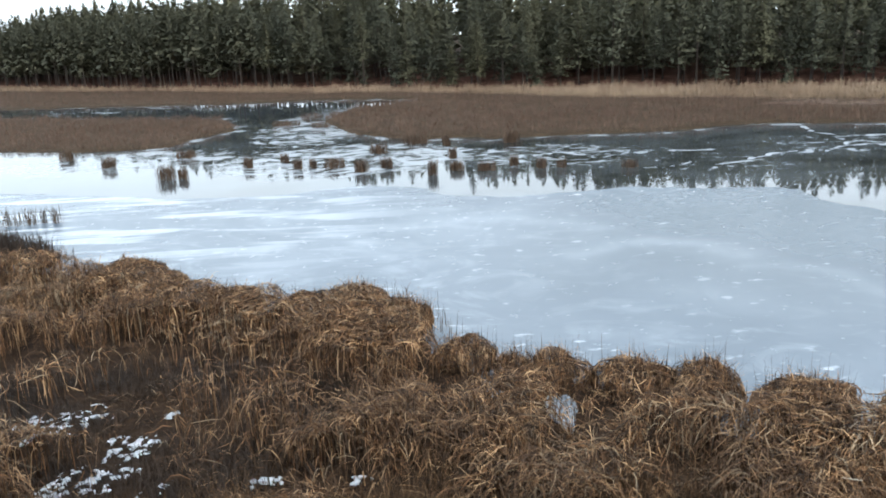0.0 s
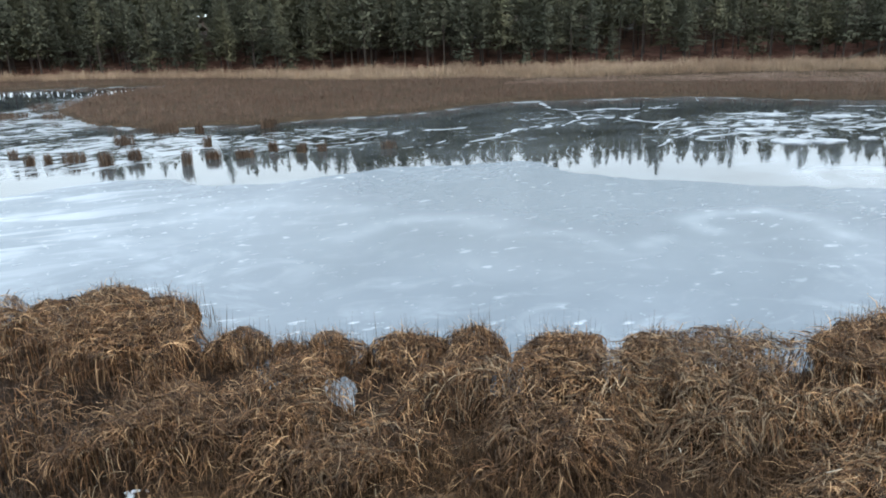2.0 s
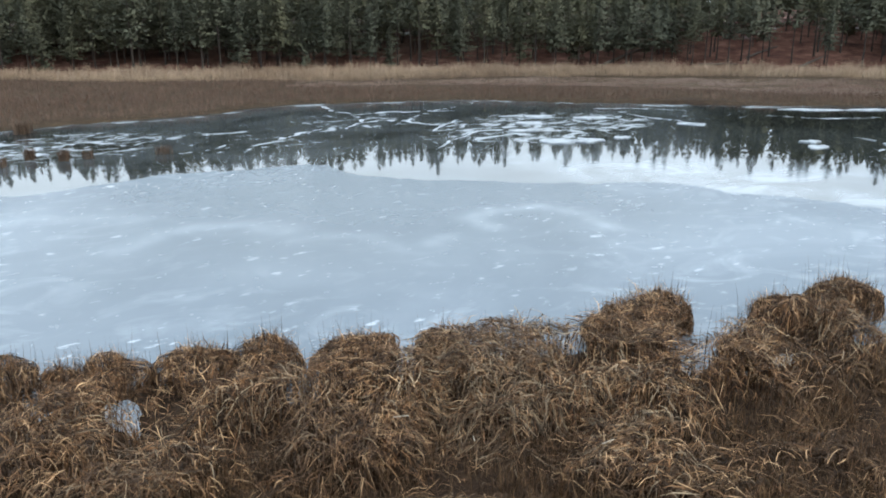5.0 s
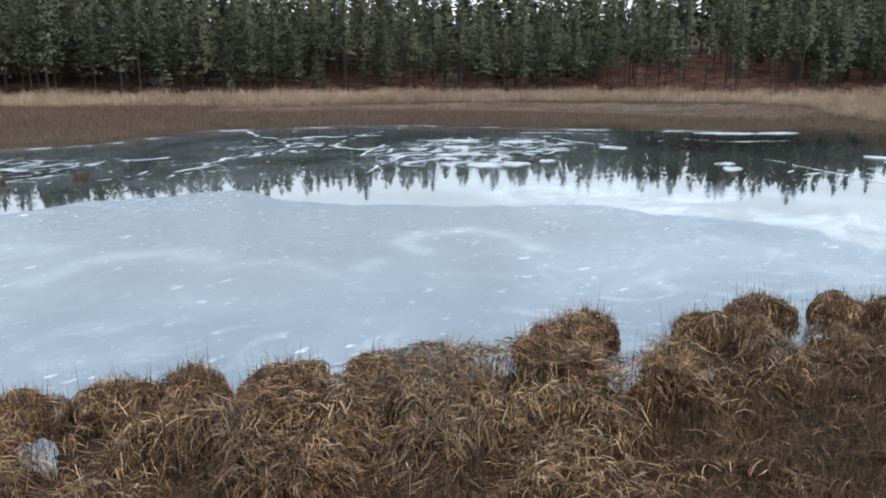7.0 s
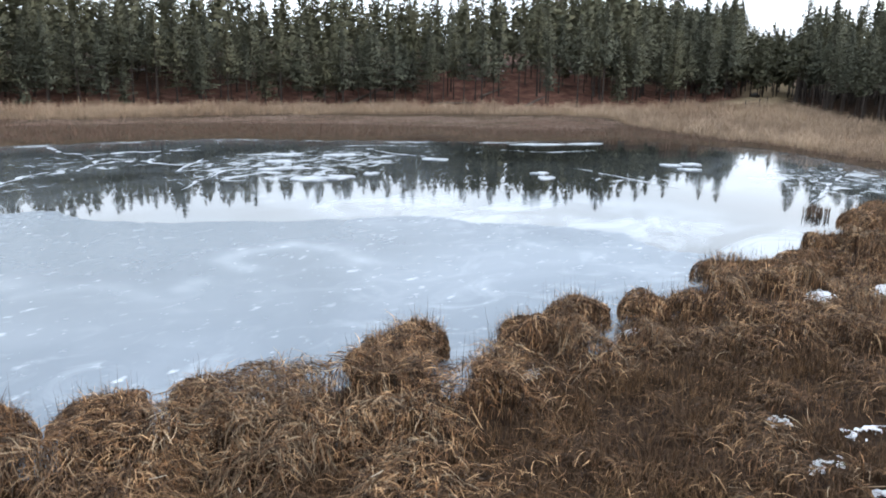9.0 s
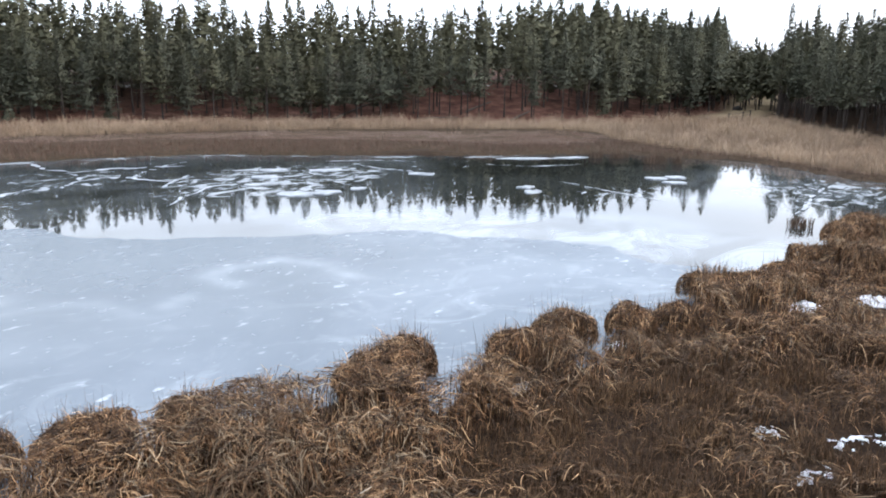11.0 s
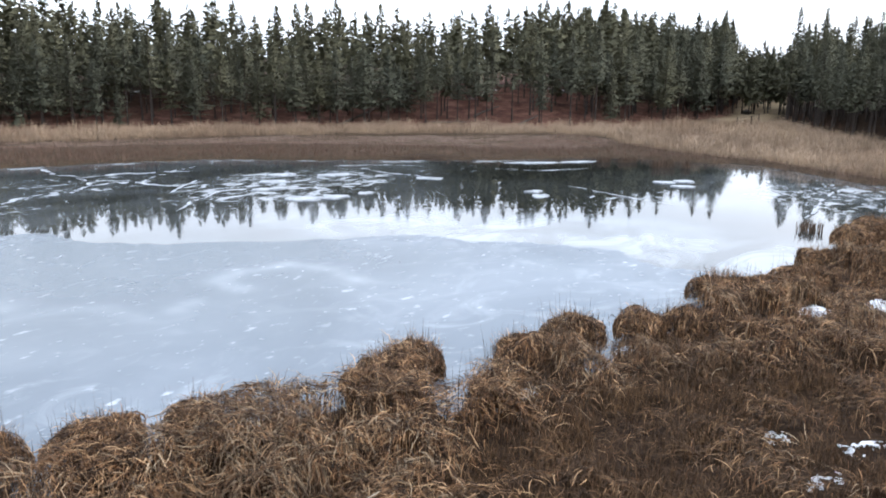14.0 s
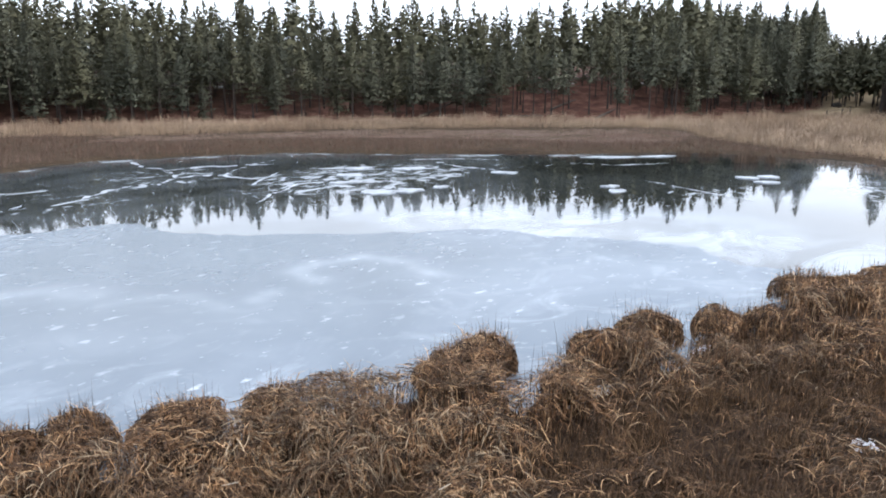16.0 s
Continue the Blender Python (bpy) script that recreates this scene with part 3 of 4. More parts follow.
SNOW = [(-8.3, 16.5, 1.4, 0.9, 0.3, 0.85), (-6.7, 16.0, 0.7, 0.6, 0.8, 0.45), (-8.2, 17.6, 0.7, 0.5, 0.2, 0.7), (-10.6, 19.4, 1.4, 0.9, 0.4, 1.3), (-7.6, 19.7, 0.25, 0.18, 0.2, 0.6), (-8.0, 18.3, 0.9, 0.55, 0.1, 0.95),
        (-4.3, 16.1, 0.4, 0.25, 0.2, 0.6), (-9.3, 15.9, 0.7, 0.35, 0, 0.7), (-2.1, 15.9, 0.35, 0.25, 0, 0.7), (33.6, 7.1, 1.1, 0.7, -0.3, 0.3), (36.8, 4.8, 1.4, 0.8, -0.2, 0.3), (21.0, 4.9, 0.5, 0.35, 0.1, 0.7),
        (22.1, 2.7, 1.2, 0.45, -0.6, 0.6), (19.3, 3.4, 0.8, 0.3, -0.5, 1.0), (18.8, 2.0, 0.5, 0.3, -0.5, 0.4), (17.2, 1.9, 1.3, 0.6, -0.5, 0.3), (24.6, 11.2, 0.6, 0.4, 0, 0.5)]
POOLS = [(3.05, 19.3, 0.3, 0.85), (17.0, 13.2, 0.75, 0.5), (18.9, 12.0, 0.7, 0.3)]


def off_bare(x, y):
    """1 where plants may grow, 0 on open snow and frozen pools."""
    free = np.ones(np.shape(x))
    for sx, sy, long, wide, turn, holes in SNOW:
        u, w = (x - sx) * math.cos(turn) + (y - sy) * math.sin(turn), (y - sy) * math.cos(turn) - (x - sx) * math.sin(turn)
        free = free * (0.16 * (holes > 0.6) + (1 - 0.16 * (holes > 0.6)) * smooth(0.8, 1.3, np.hypot(u / long, w / (wide + 0.25))))
    for px, py, rx, ry in POOLS:
        free = free * (0.12 + 0.88 * smooth(0.85, 1.15, np.hypot((x - px) / rx, (y - py) / ry)))
    return free


# ---- reeds by the near shore ----
rng = np.random.default_rng(5)


NEAR_BOX = (-40, -4, 66, 56)
SURF_X, SURF_Y = np.arange(NEAR_BOX[0], NEAR_BOX[2], 0.25), np.arange(NEAR_BOX[1], NEAR_BOX[3], 0.25)
MX, MY = np.meshgrid(SURF_X, SURF_Y)
LAKE_DEPTH = polygon_depth(MX, MY, LAKE)


def on_grid(values, x, y):
    """Values of the near grid at any place."""
    u, w = np.clip((x - SURF_X[0]) / 0.25, 0, len(SURF_X) - 1.01), np.clip((y - SURF_Y[0]) / 0.25, 0, len(SURF_Y) - 1.01)
    i, j = u.astype(int), w.astype(int)
    u, w = u - i, w - j
    return (values[j, i] * (1 - u) + values[j, i + 1] * u) * (1 - w) + (values[j + 1, i] * (1 - u) + values[j + 1, i + 1] * u) * w


def near_land(x, y):
    return (on_grid(LAKE_DEPTH, x, y) < -0.4) & in_view(x, y, 3)


def low_ground(x, y):
    """Short grass in place of reeds, towards the foot of the bank."""
    way, out = np.degrees(np.arctan2(x, y)), np.hypot(x, y)
    return smooth(45, 62, way + 14 * (fbm(x, y, 3, 65) - 0.5)) * (1 - smooth(24, 33, out)) * smooth(0.5, 2.5, -on_grid(LAKE_DEPTH, x, y))


def reed_keep(x, y):
    run = bank_run(x, y)
    dark_hollow = 0.12 + 0.88 * smooth(0, 3.0, np.hypot((x + 11.4) / 1.9, y - 21.4) - 2.7)
    return near_land(x, y) * smooth(13.2, 16.0, run) * (0.25 + 0.75 * smooth(0.3, 0.55, fbm(x, y, 1.1, 31))) * dark_hollow * off_bare(x, y) * (1 - 0.85 * low_ground(x, y))


def mound_height(x, y):
    """The matted reeds stand in rounded mounds with hollows between."""
    lump = smooth(0.3, 0.66, 0.65 * value_noise(x, y, 1.7, 41) + 0.35 * value_noise(x, y, 0.8, 42))
    low = low_ground(x, y)
    return (0.08 + 0.92 * lump) * (0.6 + 0.4 * smooth(15, 19, bank_run(x, y))) * (1 - 0.55 * low)


def reed_mass(name, count, box, keep, mat, tall, label, wide=(0.011, 0.028), fold_mean=2.2):
    x, y = scatter(rng, count, box, keep)
    k = len(x)
    stem = tall * mound_height(x, y) * np.where(rng.uniform(0, 1, k) < 0.25, rng.uniform(0.3, 0.9, k), rng.uniform(0.8, 1.06, k))
    tail = rng.uniform(0.25, 0.8, k)
    downhill = np.arctan2(mound_height(x, y - 0.3) - mound_height(x, y + 0.3), mound_height(x - 0.3, y) - mound_height(x + 0.3, y))
    sway = 6.283 * 1.5 * fbm(x, y, 4.5, 43, 2)
    heading = np.where(rng.uniform(0, 1, k) < 0.5, downhill, sway) + rng.normal(0, 0.9, k)
    lean = np.abs(rng.normal(0.06, 0.12, k))
    fold = np.clip(rng.normal(fold_mean, 0.45, k), 0.3, 2.9)
    v, f = blades(rng, x, y, ground_height(x, y), stem + tail, rng.uniform(*wide, k), heading, lean, fold, stem / (stem + tail), segments=5)
    return tagged(mesh_object(name, v, f, mat), label, "reeds", kind="stuff")


reed_mass("reed_bed", 520000, NEAR_BOX, reed_keep, MAT_REED, 1.22, "golden brown dead reeds bent over along the lake shore")


SURF_Z = ground_height(MX, MY) + 1.22 * mound_height(MX, MY)


def reed_top(x, y):
    """Height of the matted surface of the reeds."""
    return on_grid(SURF_Z, x, y)


def ribbons(px, py, pz, width, tilt):
    """Narrow leaves along rows of points: verts and quads."""
    count, steps = px.shape
    dx, dy = np.gradient(px, axis=1), np.gradient(py, axis=1)
    flat = np.hypot(dx, dy) + 1e-6
    taper = np.array([0.7] + [1.0] * (steps - 2) + [0.15])[None] * width[:, None] / 2
    sx, sy, sz = -dy / flat * taper, dx / flat * taper, tilt[:, None] * taper
    verts = np.stack([np.stack([px - sx, py - sy, pz - sz], -1), np.stack([px + sx, py + sy, pz + sz], -1)], 2).reshape(-1, 3)
    base = np.arange(count)[:, None] * steps * 2 + np.arange(steps - 1)[None] * 2
    return verts, np.stack([base, base + 1, base + 3, base + 2], -1).reshape(-1, 4)


def crest(x, y):
    """Where leaves pile up: thick on the mounds, thin in the hollows."""
    return 0.3 + 0.7 * smooth(0.38, 0.55, 0.65 * value_noise(x, y, 1.7, 41) + 0.35 * value_noise(x, y, 0.8, 42))


def matted_layer(name, count, keep, mat, label, longest=0.72):
    """Leaves that lie in combed locks over the mounds."""
    x, y = scatter(rng, count, NEAR_BOX, lambda x, y: keep(x, y) * crest(x, y))
    k = len(x)
    wx, wy = x + 0.5 * fbm(x, y, 0.9, 48, 2), y + 0.5 * fbm(x, y, 0.9, 49, 2)
    lock = hash01(np.floor(wx / 0.34), np.floor(wy / 0.34), 46)
    layer = hash01(np.floor(wx / 0.34), np.floor(wy / 0.34), 50)
    heading = 6.283 * 1.4 * fbm(x, y, 4.0, 47, 2) + 3.2 * (lock - 0.5) + rng.normal(0, 0.5, k)
    long, curl = rng.uniform(0.2, longest, k), rng.normal(0, 0.7, k)
    u = np.linspace(0, 1, 4)[None]
    way = heading[:, None] + curl[:, None] * u
    px = x[:, None] + np.cumsum(np.cos(way) * long[:, None] / 3, 1)
    py = y[:, None] + np.cumsum(np.sin(way) * long[:, None] / 3, 1)
    lift = (0.16 * layer - 0.10 + rng.uniform(-0.06, 0.05, k))[:, None] + 0.10 * np.sin(3.1 * u) * rng.uniform(0, 1, k)[:, None] - 0.05 * (u == 0)
    pz = reed_top(px, py) + lift
    low = reed_top(x, y)[:, None] + 0.12 * (lift + 0.5)
    pz = 0.75 * pz + 0.25 * low + np.clip(rng.normal(-0.02, 0.06, k), -0.1, 0.2)[:, None] * u
    v, f = ribbons(px, py, pz, rng.uniform(0.010, 0.022, k), rng.normal(0, 0.6, k))
    return tagged(mesh_object(name, v, f, mat), label, "reeds", kind="stuff")


matted_layer("fallen_reed_leaves", 1250000, lambda x, y: reed_keep(x, y) * (0.85 + 0.15 * smooth(-3, 4, x)), MAT_REED, "broken reed leaves matted over the standing reeds")
matted_layer("weathered_reed_leaves", 500000, lambda x, y: reed_keep(x, y) * np.maximum(0.8 * smooth(0.47, 0.6, fbm(x, y, 4, 52)), 2.0 * smooth(3.0, 1.2, np.hypot(x - 10.3, (y - 14.0) * 1.2))), MAT_GREY_REED,
             "pale weathered reed leaves lying in combed locks", 0.85)
matted_layer("bank_litter", 700000, lambda x, y: near_land(x, y) * np.maximum(low_ground(x, y), smooth(9, 12, bank_run(x, y)) * (1 - smooth(13, 16, bank_run(x, y)))) * (bank_run(x, y) > 8) * off_bare(x, y) * (0.25 + 0.75 * smooth(0.35, 0.6, fbm(x, y, 1.3, 62))), MAT_BANK_GRASS,
             "short curled dead leaves lying over the bank grass", 0.5)
reed_mass("weathered_reed_bed", 160000, NEAR_BOX, lambda x, y: reed_keep(x, y) * np.maximum(0.7 * smooth(0.48, 0.64, fbm(x, y, 5, 51)), 2.5 * smooth(2.6, 1.0, np.hypot(x - 10.3, (y - 14.0) * 1.2))), MAT_GREY_REED, 1.2,
          "pale weathered reeds matted among the brown ones", fold_mean=2.2)


def reed_tuft(x, y, radius, tall, count, label="domed tuft of drooping dead reeds at the ice edge", mat=None):
    """A dome of stems whose leaves fold over and hang down round its edge."""
    root = tagged(new("reed_tuft"), label, "reeds", "reed tufts along the near shore")
    root.location = (x, y, max(0.0, float(ground_height(x, y))))
    # profile of the dome: a rounded top, steep sides down to the ice
    turn = np.linspace(0, 1, 40)
    prof_r = np.concatenate([radius * np.sin(turn * 1.5708) ** 0.9, [radius * 1.04, radius * 1.05]])
    prof_z = 0.84 * np.concatenate([tall * (0.6 + 0.4 * np.cos(turn * 1.5708)), [tall * 0.42, 0.06]])
    arc = np.concatenate([[0], np.cumsum(np.hypot(np.diff(prof_r), np.diff(prof_z)))])
    start = arc[-1] * rng.uniform(0.0, 1.0, count) ** 0.62 * 0.86
    lock = np.floor(rng.uniform(0, 26, count))
    az = lock / 26 * 6.283 + rng.normal(0, 0.16, count)
    tilt = 2.0 * (hash01(lock, np.floor(start / 0.3), 53) - 0.5) + rng.normal(0, 0.55, count)
    long = rng.uniform(0.25, 0.75, count)
    steps = np.linspace(0, 1, 6)[None]
    along = np.clip(start[:, None] + long[:, None] * steps * np.cos(tilt)[:, None], 0, arc[-1])
    rr, zz = np.interp(along, arc, prof_r), np.interp(along, arc, prof_z)
    around = az[:, None] + long[:, None] * steps * np.sin(tilt)[:, None] / np.maximum(rr, 0.3)
    swell = 0.66 + 0.62 * value_noise(np.cos(around) * 1.3 + x, np.sin(around) * 1.3 + y, 0.7, 45)
    out = rr * swell + (rng.uniform(-0.10, 0.05, count)[:, None] + 0.07 * np.sin(3.1 * steps) * rng.uniform(0, 1, count)[:, None]) * (along > 0.4 * arc[-1])
    rise = zz * (0.70 + 0.5 * value_noise(np.cos(around) * 1.1 * rr + x, np.sin(around) * 1.1 * rr + y, 0.8, 44)) + rng.uniform(-0.12, 0.05, count)[:, None]
    v, f = ribbons(out * np.cos(around), out * np.sin(around), np.maximum(rise, 0.0), rng.uniform(0.013, 0.028, count), rng.normal(0, 0.6, count))
    tagged(mesh_object("leaf_mass", v, f, mat or MAT_REED, root), kind="stuff")
    fuzz = count // 3
    a, u = rng.uniform(0, 6.283, fuzz), np.sqrt(rng.uniform(0, 1, fuzz))
    stem, tail = tall * np.sqrt(np.clip(1 - 0.7 * u**2, 0.1, 1)) * rng.uniform(0.65, 1.08, fuzz), rng.uniform(0.12, 0.42, fuzz)
    v, f = blades(rng, 1.02 * radius * u * np.cos(a), 1.02 * radius * u * np.sin(a), np.full(fuzz, -0.05), stem + tail, rng.uniform(0.010, 0.022, fuzz), rng.uniform(0, 6.283, fuzz),
                  np.abs(rng.normal(0.05, 0.1, fuzz)), np.clip(rng.normal(2.1, 0.5, fuzz), 0.4, 3), stem / (stem + tail), segments=5)
    tagged(mesh_object("loose_leaf_mass", v, f, mat or MAT_REED, root), "loose bent reed leaves", kind="stuff")
    few = 30 + count // 45
    a, r = rng.uniform(0, 6.283, few), radius * np.sqrt(rng.uniform(0.3, 1.3, few))
    v, f = blades(rng, r * np.cos(a), r * np.sin(a), np.full(few, -0.05), tall * rng.uniform(0.8, 1.35, few), rng.uniform(0.008, 0.016, few), a,
                  np.abs(rng.normal(0, 0.08, few)), np.abs(rng.normal(0, 0.1, few)), segments=2)
    tagged(mesh_object("stem_mass", v, f, MAT_STEM, root), "thin dark upright stems", kind="stuff")
    return root


for spec in [(9.1, 18.2, 1.1, 1.1), (11.6, 17.6, 0.75, 1.15), (18.7, 15.7, 0.8, 1.5), (17.5, 15.9, 0.9, 1.1), (16.4, 15.6, 0.9, 0.95), (18.5, 12.4, 0.65, 1.1), (21.3, 13.2, 1.1, 1.25), (24.1, 13.0, 1.0, 1.4),
             (26.7, 11.5, 0.9, 1.2), (28.2, 10.4, 0.9, 1.1), (33.6, 10.8, 1.3, 1.4), (35.5, 9.6, 1.2, 1.2), (38.5, 8.7, 1.3, 1.1), (49.6, 8.6, 1.2, 1.4), (52.0, 8.0, 1.5, 1.5),
             (43.5, 9.4, 0.9, 1.1), (-3.1, 28.0, 0.8, 1.1), (-5.2, 27.8, 1.2, 0.85), (-1.3, 26.0, 0.8, 1.2), (0.5, 22.6, 0.9, 1.1), (1.9, 21.3, 0.5, 1.2), (3.0, 21.0, 0.9, 1.15),
             (5.2, 20.3, 1.0, 1.1), (7.0, 19.6, 0.8, 1.3), (-14.0, 33.9, 1.5, 0.85), (-12.3, 32.4, 1.2, 0.8), (-8.6, 29.0, 1.3, 0.8)]:
    reed_tuft(*spec, int(1150 * spec[2] ** 1.5 * spec[3] + 200))


def bank_keep(x, y):
    run = bank_run(x, y)
    return near_land(x, y) * smooth(4, 6, run) * np.maximum(1 - smooth(15.5, 18.5, run), low_ground(x, y)) * (0.15 + 0.85 * smooth(0.38, 0.56, fbm(x, y, 1.6, 61))) * off_bare(x, y)


def grass_mass(name, count, box, keep, mat, tall, wide, label, category="grass", segments=3):
    x, y = scatter(rng, count, box, keep)
    k = len(x)
    length = tall * (0.5 + fbm(x, y, 1.5, 71)) * rng.uniform(0.6, 1.25, k)
    v, f = blades(rng, x, y, ground_height(x, y), length, rng.uniform(*wide, k), rng.uniform(0, 6.283, k),
                  np.abs(rng.normal(0.2, 0.25, k)), np.clip(rng.normal(0.9, 0.6, k), 0, 2.2), segments=segments)
    return tagged(mesh_object(name, v, f, mat), label, category, kind="stuff")


grass_mass("bank_grass", 340000, (-14, -4, 34, 19), bank_keep, MAT_BANK_GRASS, 0.55, (0.008, 0.018), "short dull brown grass on the bank", segments=2)


def shore_keep(x, y):
    lake = on_grid(LAKE_DEPTH, x, y)
    return ((lake > -0.5) & (lake < 0.9) & in_view(x, y, 3) & (bank_run(x, y) < 32)) * smooth(0.32, 0.6, fbm(x, y, 1.0, 81))


sx, sy = scatter(rng, 110000, NEAR_BOX, shore_keep)
k = len(sx)
v, f = blades(rng, sx, sy, np.full(k, -0.02), rng.uniform(0.45, 1.45, k), rng.uniform(0.011, 0.024, k), rng.uniform(0, 6.28, k),
              np.abs(rng.normal(0, 0.09, k)), np.abs(rng.normal(0, 0.12, k)), segments=2)
tagged(mesh_object("reed_stems", v, f, MAT_STEM), "thin dark upright reed stems at the edge of the ice", "reeds", kind="stuff")

# ---- far marsh ----
FAR_BOX = (-150, 10, 150, 300)


def far_land(x, y):
    lake = polygon_depth(x, y, LAKE)
    wood = np.maximum(polygon_depth(x, y, FOREST), polygon_depth(x, y, RIGHT_WOOD))
    return (lake < 0.1 + 2.2 * (fbm(x, y, 3.5, 94, 2) - 0.52)) & (wood < 1.5) & in_view(x, y, 2) & ((y > 58) | (x > 70)) & (np.hypot(x, y) < 300)


def near_weight(x, y):
    return np.clip(95 / np.hypot(x, y), 0.15, 1) ** 2


def far_mass(name, count, keep, mat, tall, wide, label, seed, fall=0.0, box=FAR_BOX):
    x, y = scatter(rng, count, box, lambda x, y: in_view(x, y, 2) * near_weight(x, y))
    chance = far_land(x, y) * keep(x, y)
    ok = rng.uniform(0, 1, len(x)) < chance
    x, y = x[ok], y[ok]
    k = len(x)
    grow = np.sqrt(np.clip(np.hypot(x, y) / 95, 0.8, 3))
    inland = 1 - fall * smooth(7, 15, -polygon_depth(x, y, LAKE)) * smooth(18, 34, np.degrees(np.arctan2(x, y)))
    length = tall * inland * (0.42 + 0.4 * fbm(x, y, 7, seed) + 0.75 * smooth(0.2, 0.8, value_noise(x, y, 1.9, seed + 3))) * rng.uniform(0.55, 1.15, k)
    v, f = blades(rng, x, y, np.maximum(ground_height(x, y), -0.03), length, rng.uniform(*wide, k) * grow, rng.uniform(0, 6.283, k),
                  np.abs(rng.normal(0.1, 0.22, k)), np.clip(rng.normal(1.1, 0.7, k), 0, 2.4), segments=2)
    return tagged(mesh_object(name, v, f, mat), label, "reeds", kind="stuff")


def tall_part(x, y):
    return smooth(-0.4, 0.3, polygon_depth(x, y, TALL_REEDS) + 4 * (fbm(x, y, 12, 91) - 0.5))


def shade_gap(x, y):
    """A bare gap before the tall reeds; its dark soil stands in for their shade."""
    way = np.degrees(np.arctan2(x, y))
    return smooth(-6.4, -5.2, polygon_depth(x, y, TALL_REEDS) + 4 * (fbm(x, y, 12, 91) - 0.5)) * smooth(30, 36, way) * (1 - smooth(61, 63, way)) * smooth(0.3, 0.42, fbm(x, y, 9, 95))


def flattened(x, y):
    return smooth(-1.5, 1.5, polygon_depth(x, y, FLAT_SEDGE) + 3 * (fbm(x, y, 7, 96) - 0.5))


far_mass("flattened_sedge", 260000, lambda x, y: flattened(x, y) * (1 - tall_part(x, y)) * (0.35 + 0.65 * smooth(0.35, 0.5, fbm(x, y, 5, 97))), MAT_FLAT, 0.22, (0.03, 0.07), "pale flattened sedge before the tall reeds", 98, box=(36, 40, 112, 110))
far_mass("sedge_marsh", 1300000, lambda x, y: (1 - tall_part(x, y)) * (1 - shade_gap(x, y)) * (1 - flattened(x, y)), MAT_SEDGE, 0.75, (0.018, 0.045), "low brown sedge along the far shore", 92, 0.6)
far_mass("tan_reed_marsh", 2000000, tall_part, MAT_TAN, 1.35, (0.02, 0.05), "tall tan reeds between the lake and the forest", 93)


def reed_clump(x, y, radius, tall, blades_count, mat, label):
    """A stand of reeds on its own: bent leaves and upright stems."""
    root = tagged(new("reed_clump"), label, "reeds", "reed clumps in the ice")
    root.location = (x, y, 0)
    a, r = rng.uniform(0, 6.283, blades_count), radius * np.sqrt(rng.uniform(0, 1, blades_count))
    bx, by = r * np.cos(a), r * np.sin(a) * 0.7
    v, f = blades(rng, bx, by, np.full(blades_count, -0.03), tall * rng.uniform(0.6, 1.1, blades_count), rng.uniform(0.02, 0.05, blades_count),
                  rng.uniform(0, 6.283, blades_count), np.abs(rng.normal(0.04, 0.08, blades_count)), np.clip(rng.normal(0.5, 0.5, blades_count), 0, 2), segments=3)
    tagged(mesh_object("leaf_mass", v, f, mat, root), kind="stuff")
    half = max(6, blades_count // 5)
    a, r = rng.uniform(0, 6.283, half), radius * 1.25 * np.sqrt(rng.uniform(0, 1, half))
    v, f = blades(rng, r * np.cos(a), r * np.sin(a) * 0.7, np.full(half, -0.03), tall * rng.uniform(0.5, 1.2, half), rng.uniform(0.012, 0.025, half),
                  rng.uniform(0, 6.283, half), np.abs(rng.normal(0, 0.08, half)), np.abs(rng.normal(0, 0.1, half)), segments=2)
    tagged(mesh_object("stem_mass", v, f, MAT_STEM, root), "dark upright stems", kind="stuff")
    return root


for x, y, radius, tall in [(-21.7, 62.2, 0.75, 1.5), (-20.4, 62.4, 0.4, 1.2), (-29.5, 70.3, 0.6, 1.3), (-36, 76.6, 0.8, 1.4), (-16.1, 66.3, 0.4, 1.3),
                           (-23.8, 74.4, 0.9, 1.1), (-6.1, 61.5, 0.55, 1.4), (-4.2, 62.9, 0.5, 1.2), (-0.5, 58.6, 0.4, 1.6), (-8.6, 64.3, 0.9, 1.2),
                           (-11.6, 64.4, 0.4, 1.2), (-10.4, 64.5, 0.35, 1.1), (-2.2, 77.1, 1.2, 1.4), (0.8, 74.8, 0.4, 1.5), (7, 75, 0.8, 1.4), (-5.4, 71.6, 0.8, 1.2),
                           (1.2, 66.3, 0.35, 1.3), (1.4, 60.2, 0.6, 1), (3.6, 59.5, 0.7, 1), (5.9, 61.3, 0.4, 1.1), (7.8, 59.4, 0.4, 1.1)]:
    reed_clump(x, y, radius, tall * 0.85, int(150 * radius + 50), MAT_CLUMP, "small brown reed clump frozen into the lake ice")
for x, y, radius, tall in [(9.3, 59.2, 0.4, 1.0), (14.1, 57.8, 0.6, 0.9), (-13.4, 68.6, 0.4, 1.1), (78.6, 32.6, 1.6, 1.3), (79.6, 30.6, 0.7, 1.2), (81, 33.5, 1.0, 1.1), (80.5, 37.5, 1.4, 1.0), (78.8, 39.5, 1.1, 1.0),
                           (53.2, 12, 1.1, 0.85), (-17, 108, 1.5, 1.2), (-14, 96, 1.2, 1.2), (-19, 100, 1.8, 1.0)]:
    reed_clump(x, y, radius, tall * 0.85, int(95 * radius + 30), MAT_CLUMP, "small brown reed clump frozen into the lake ice")
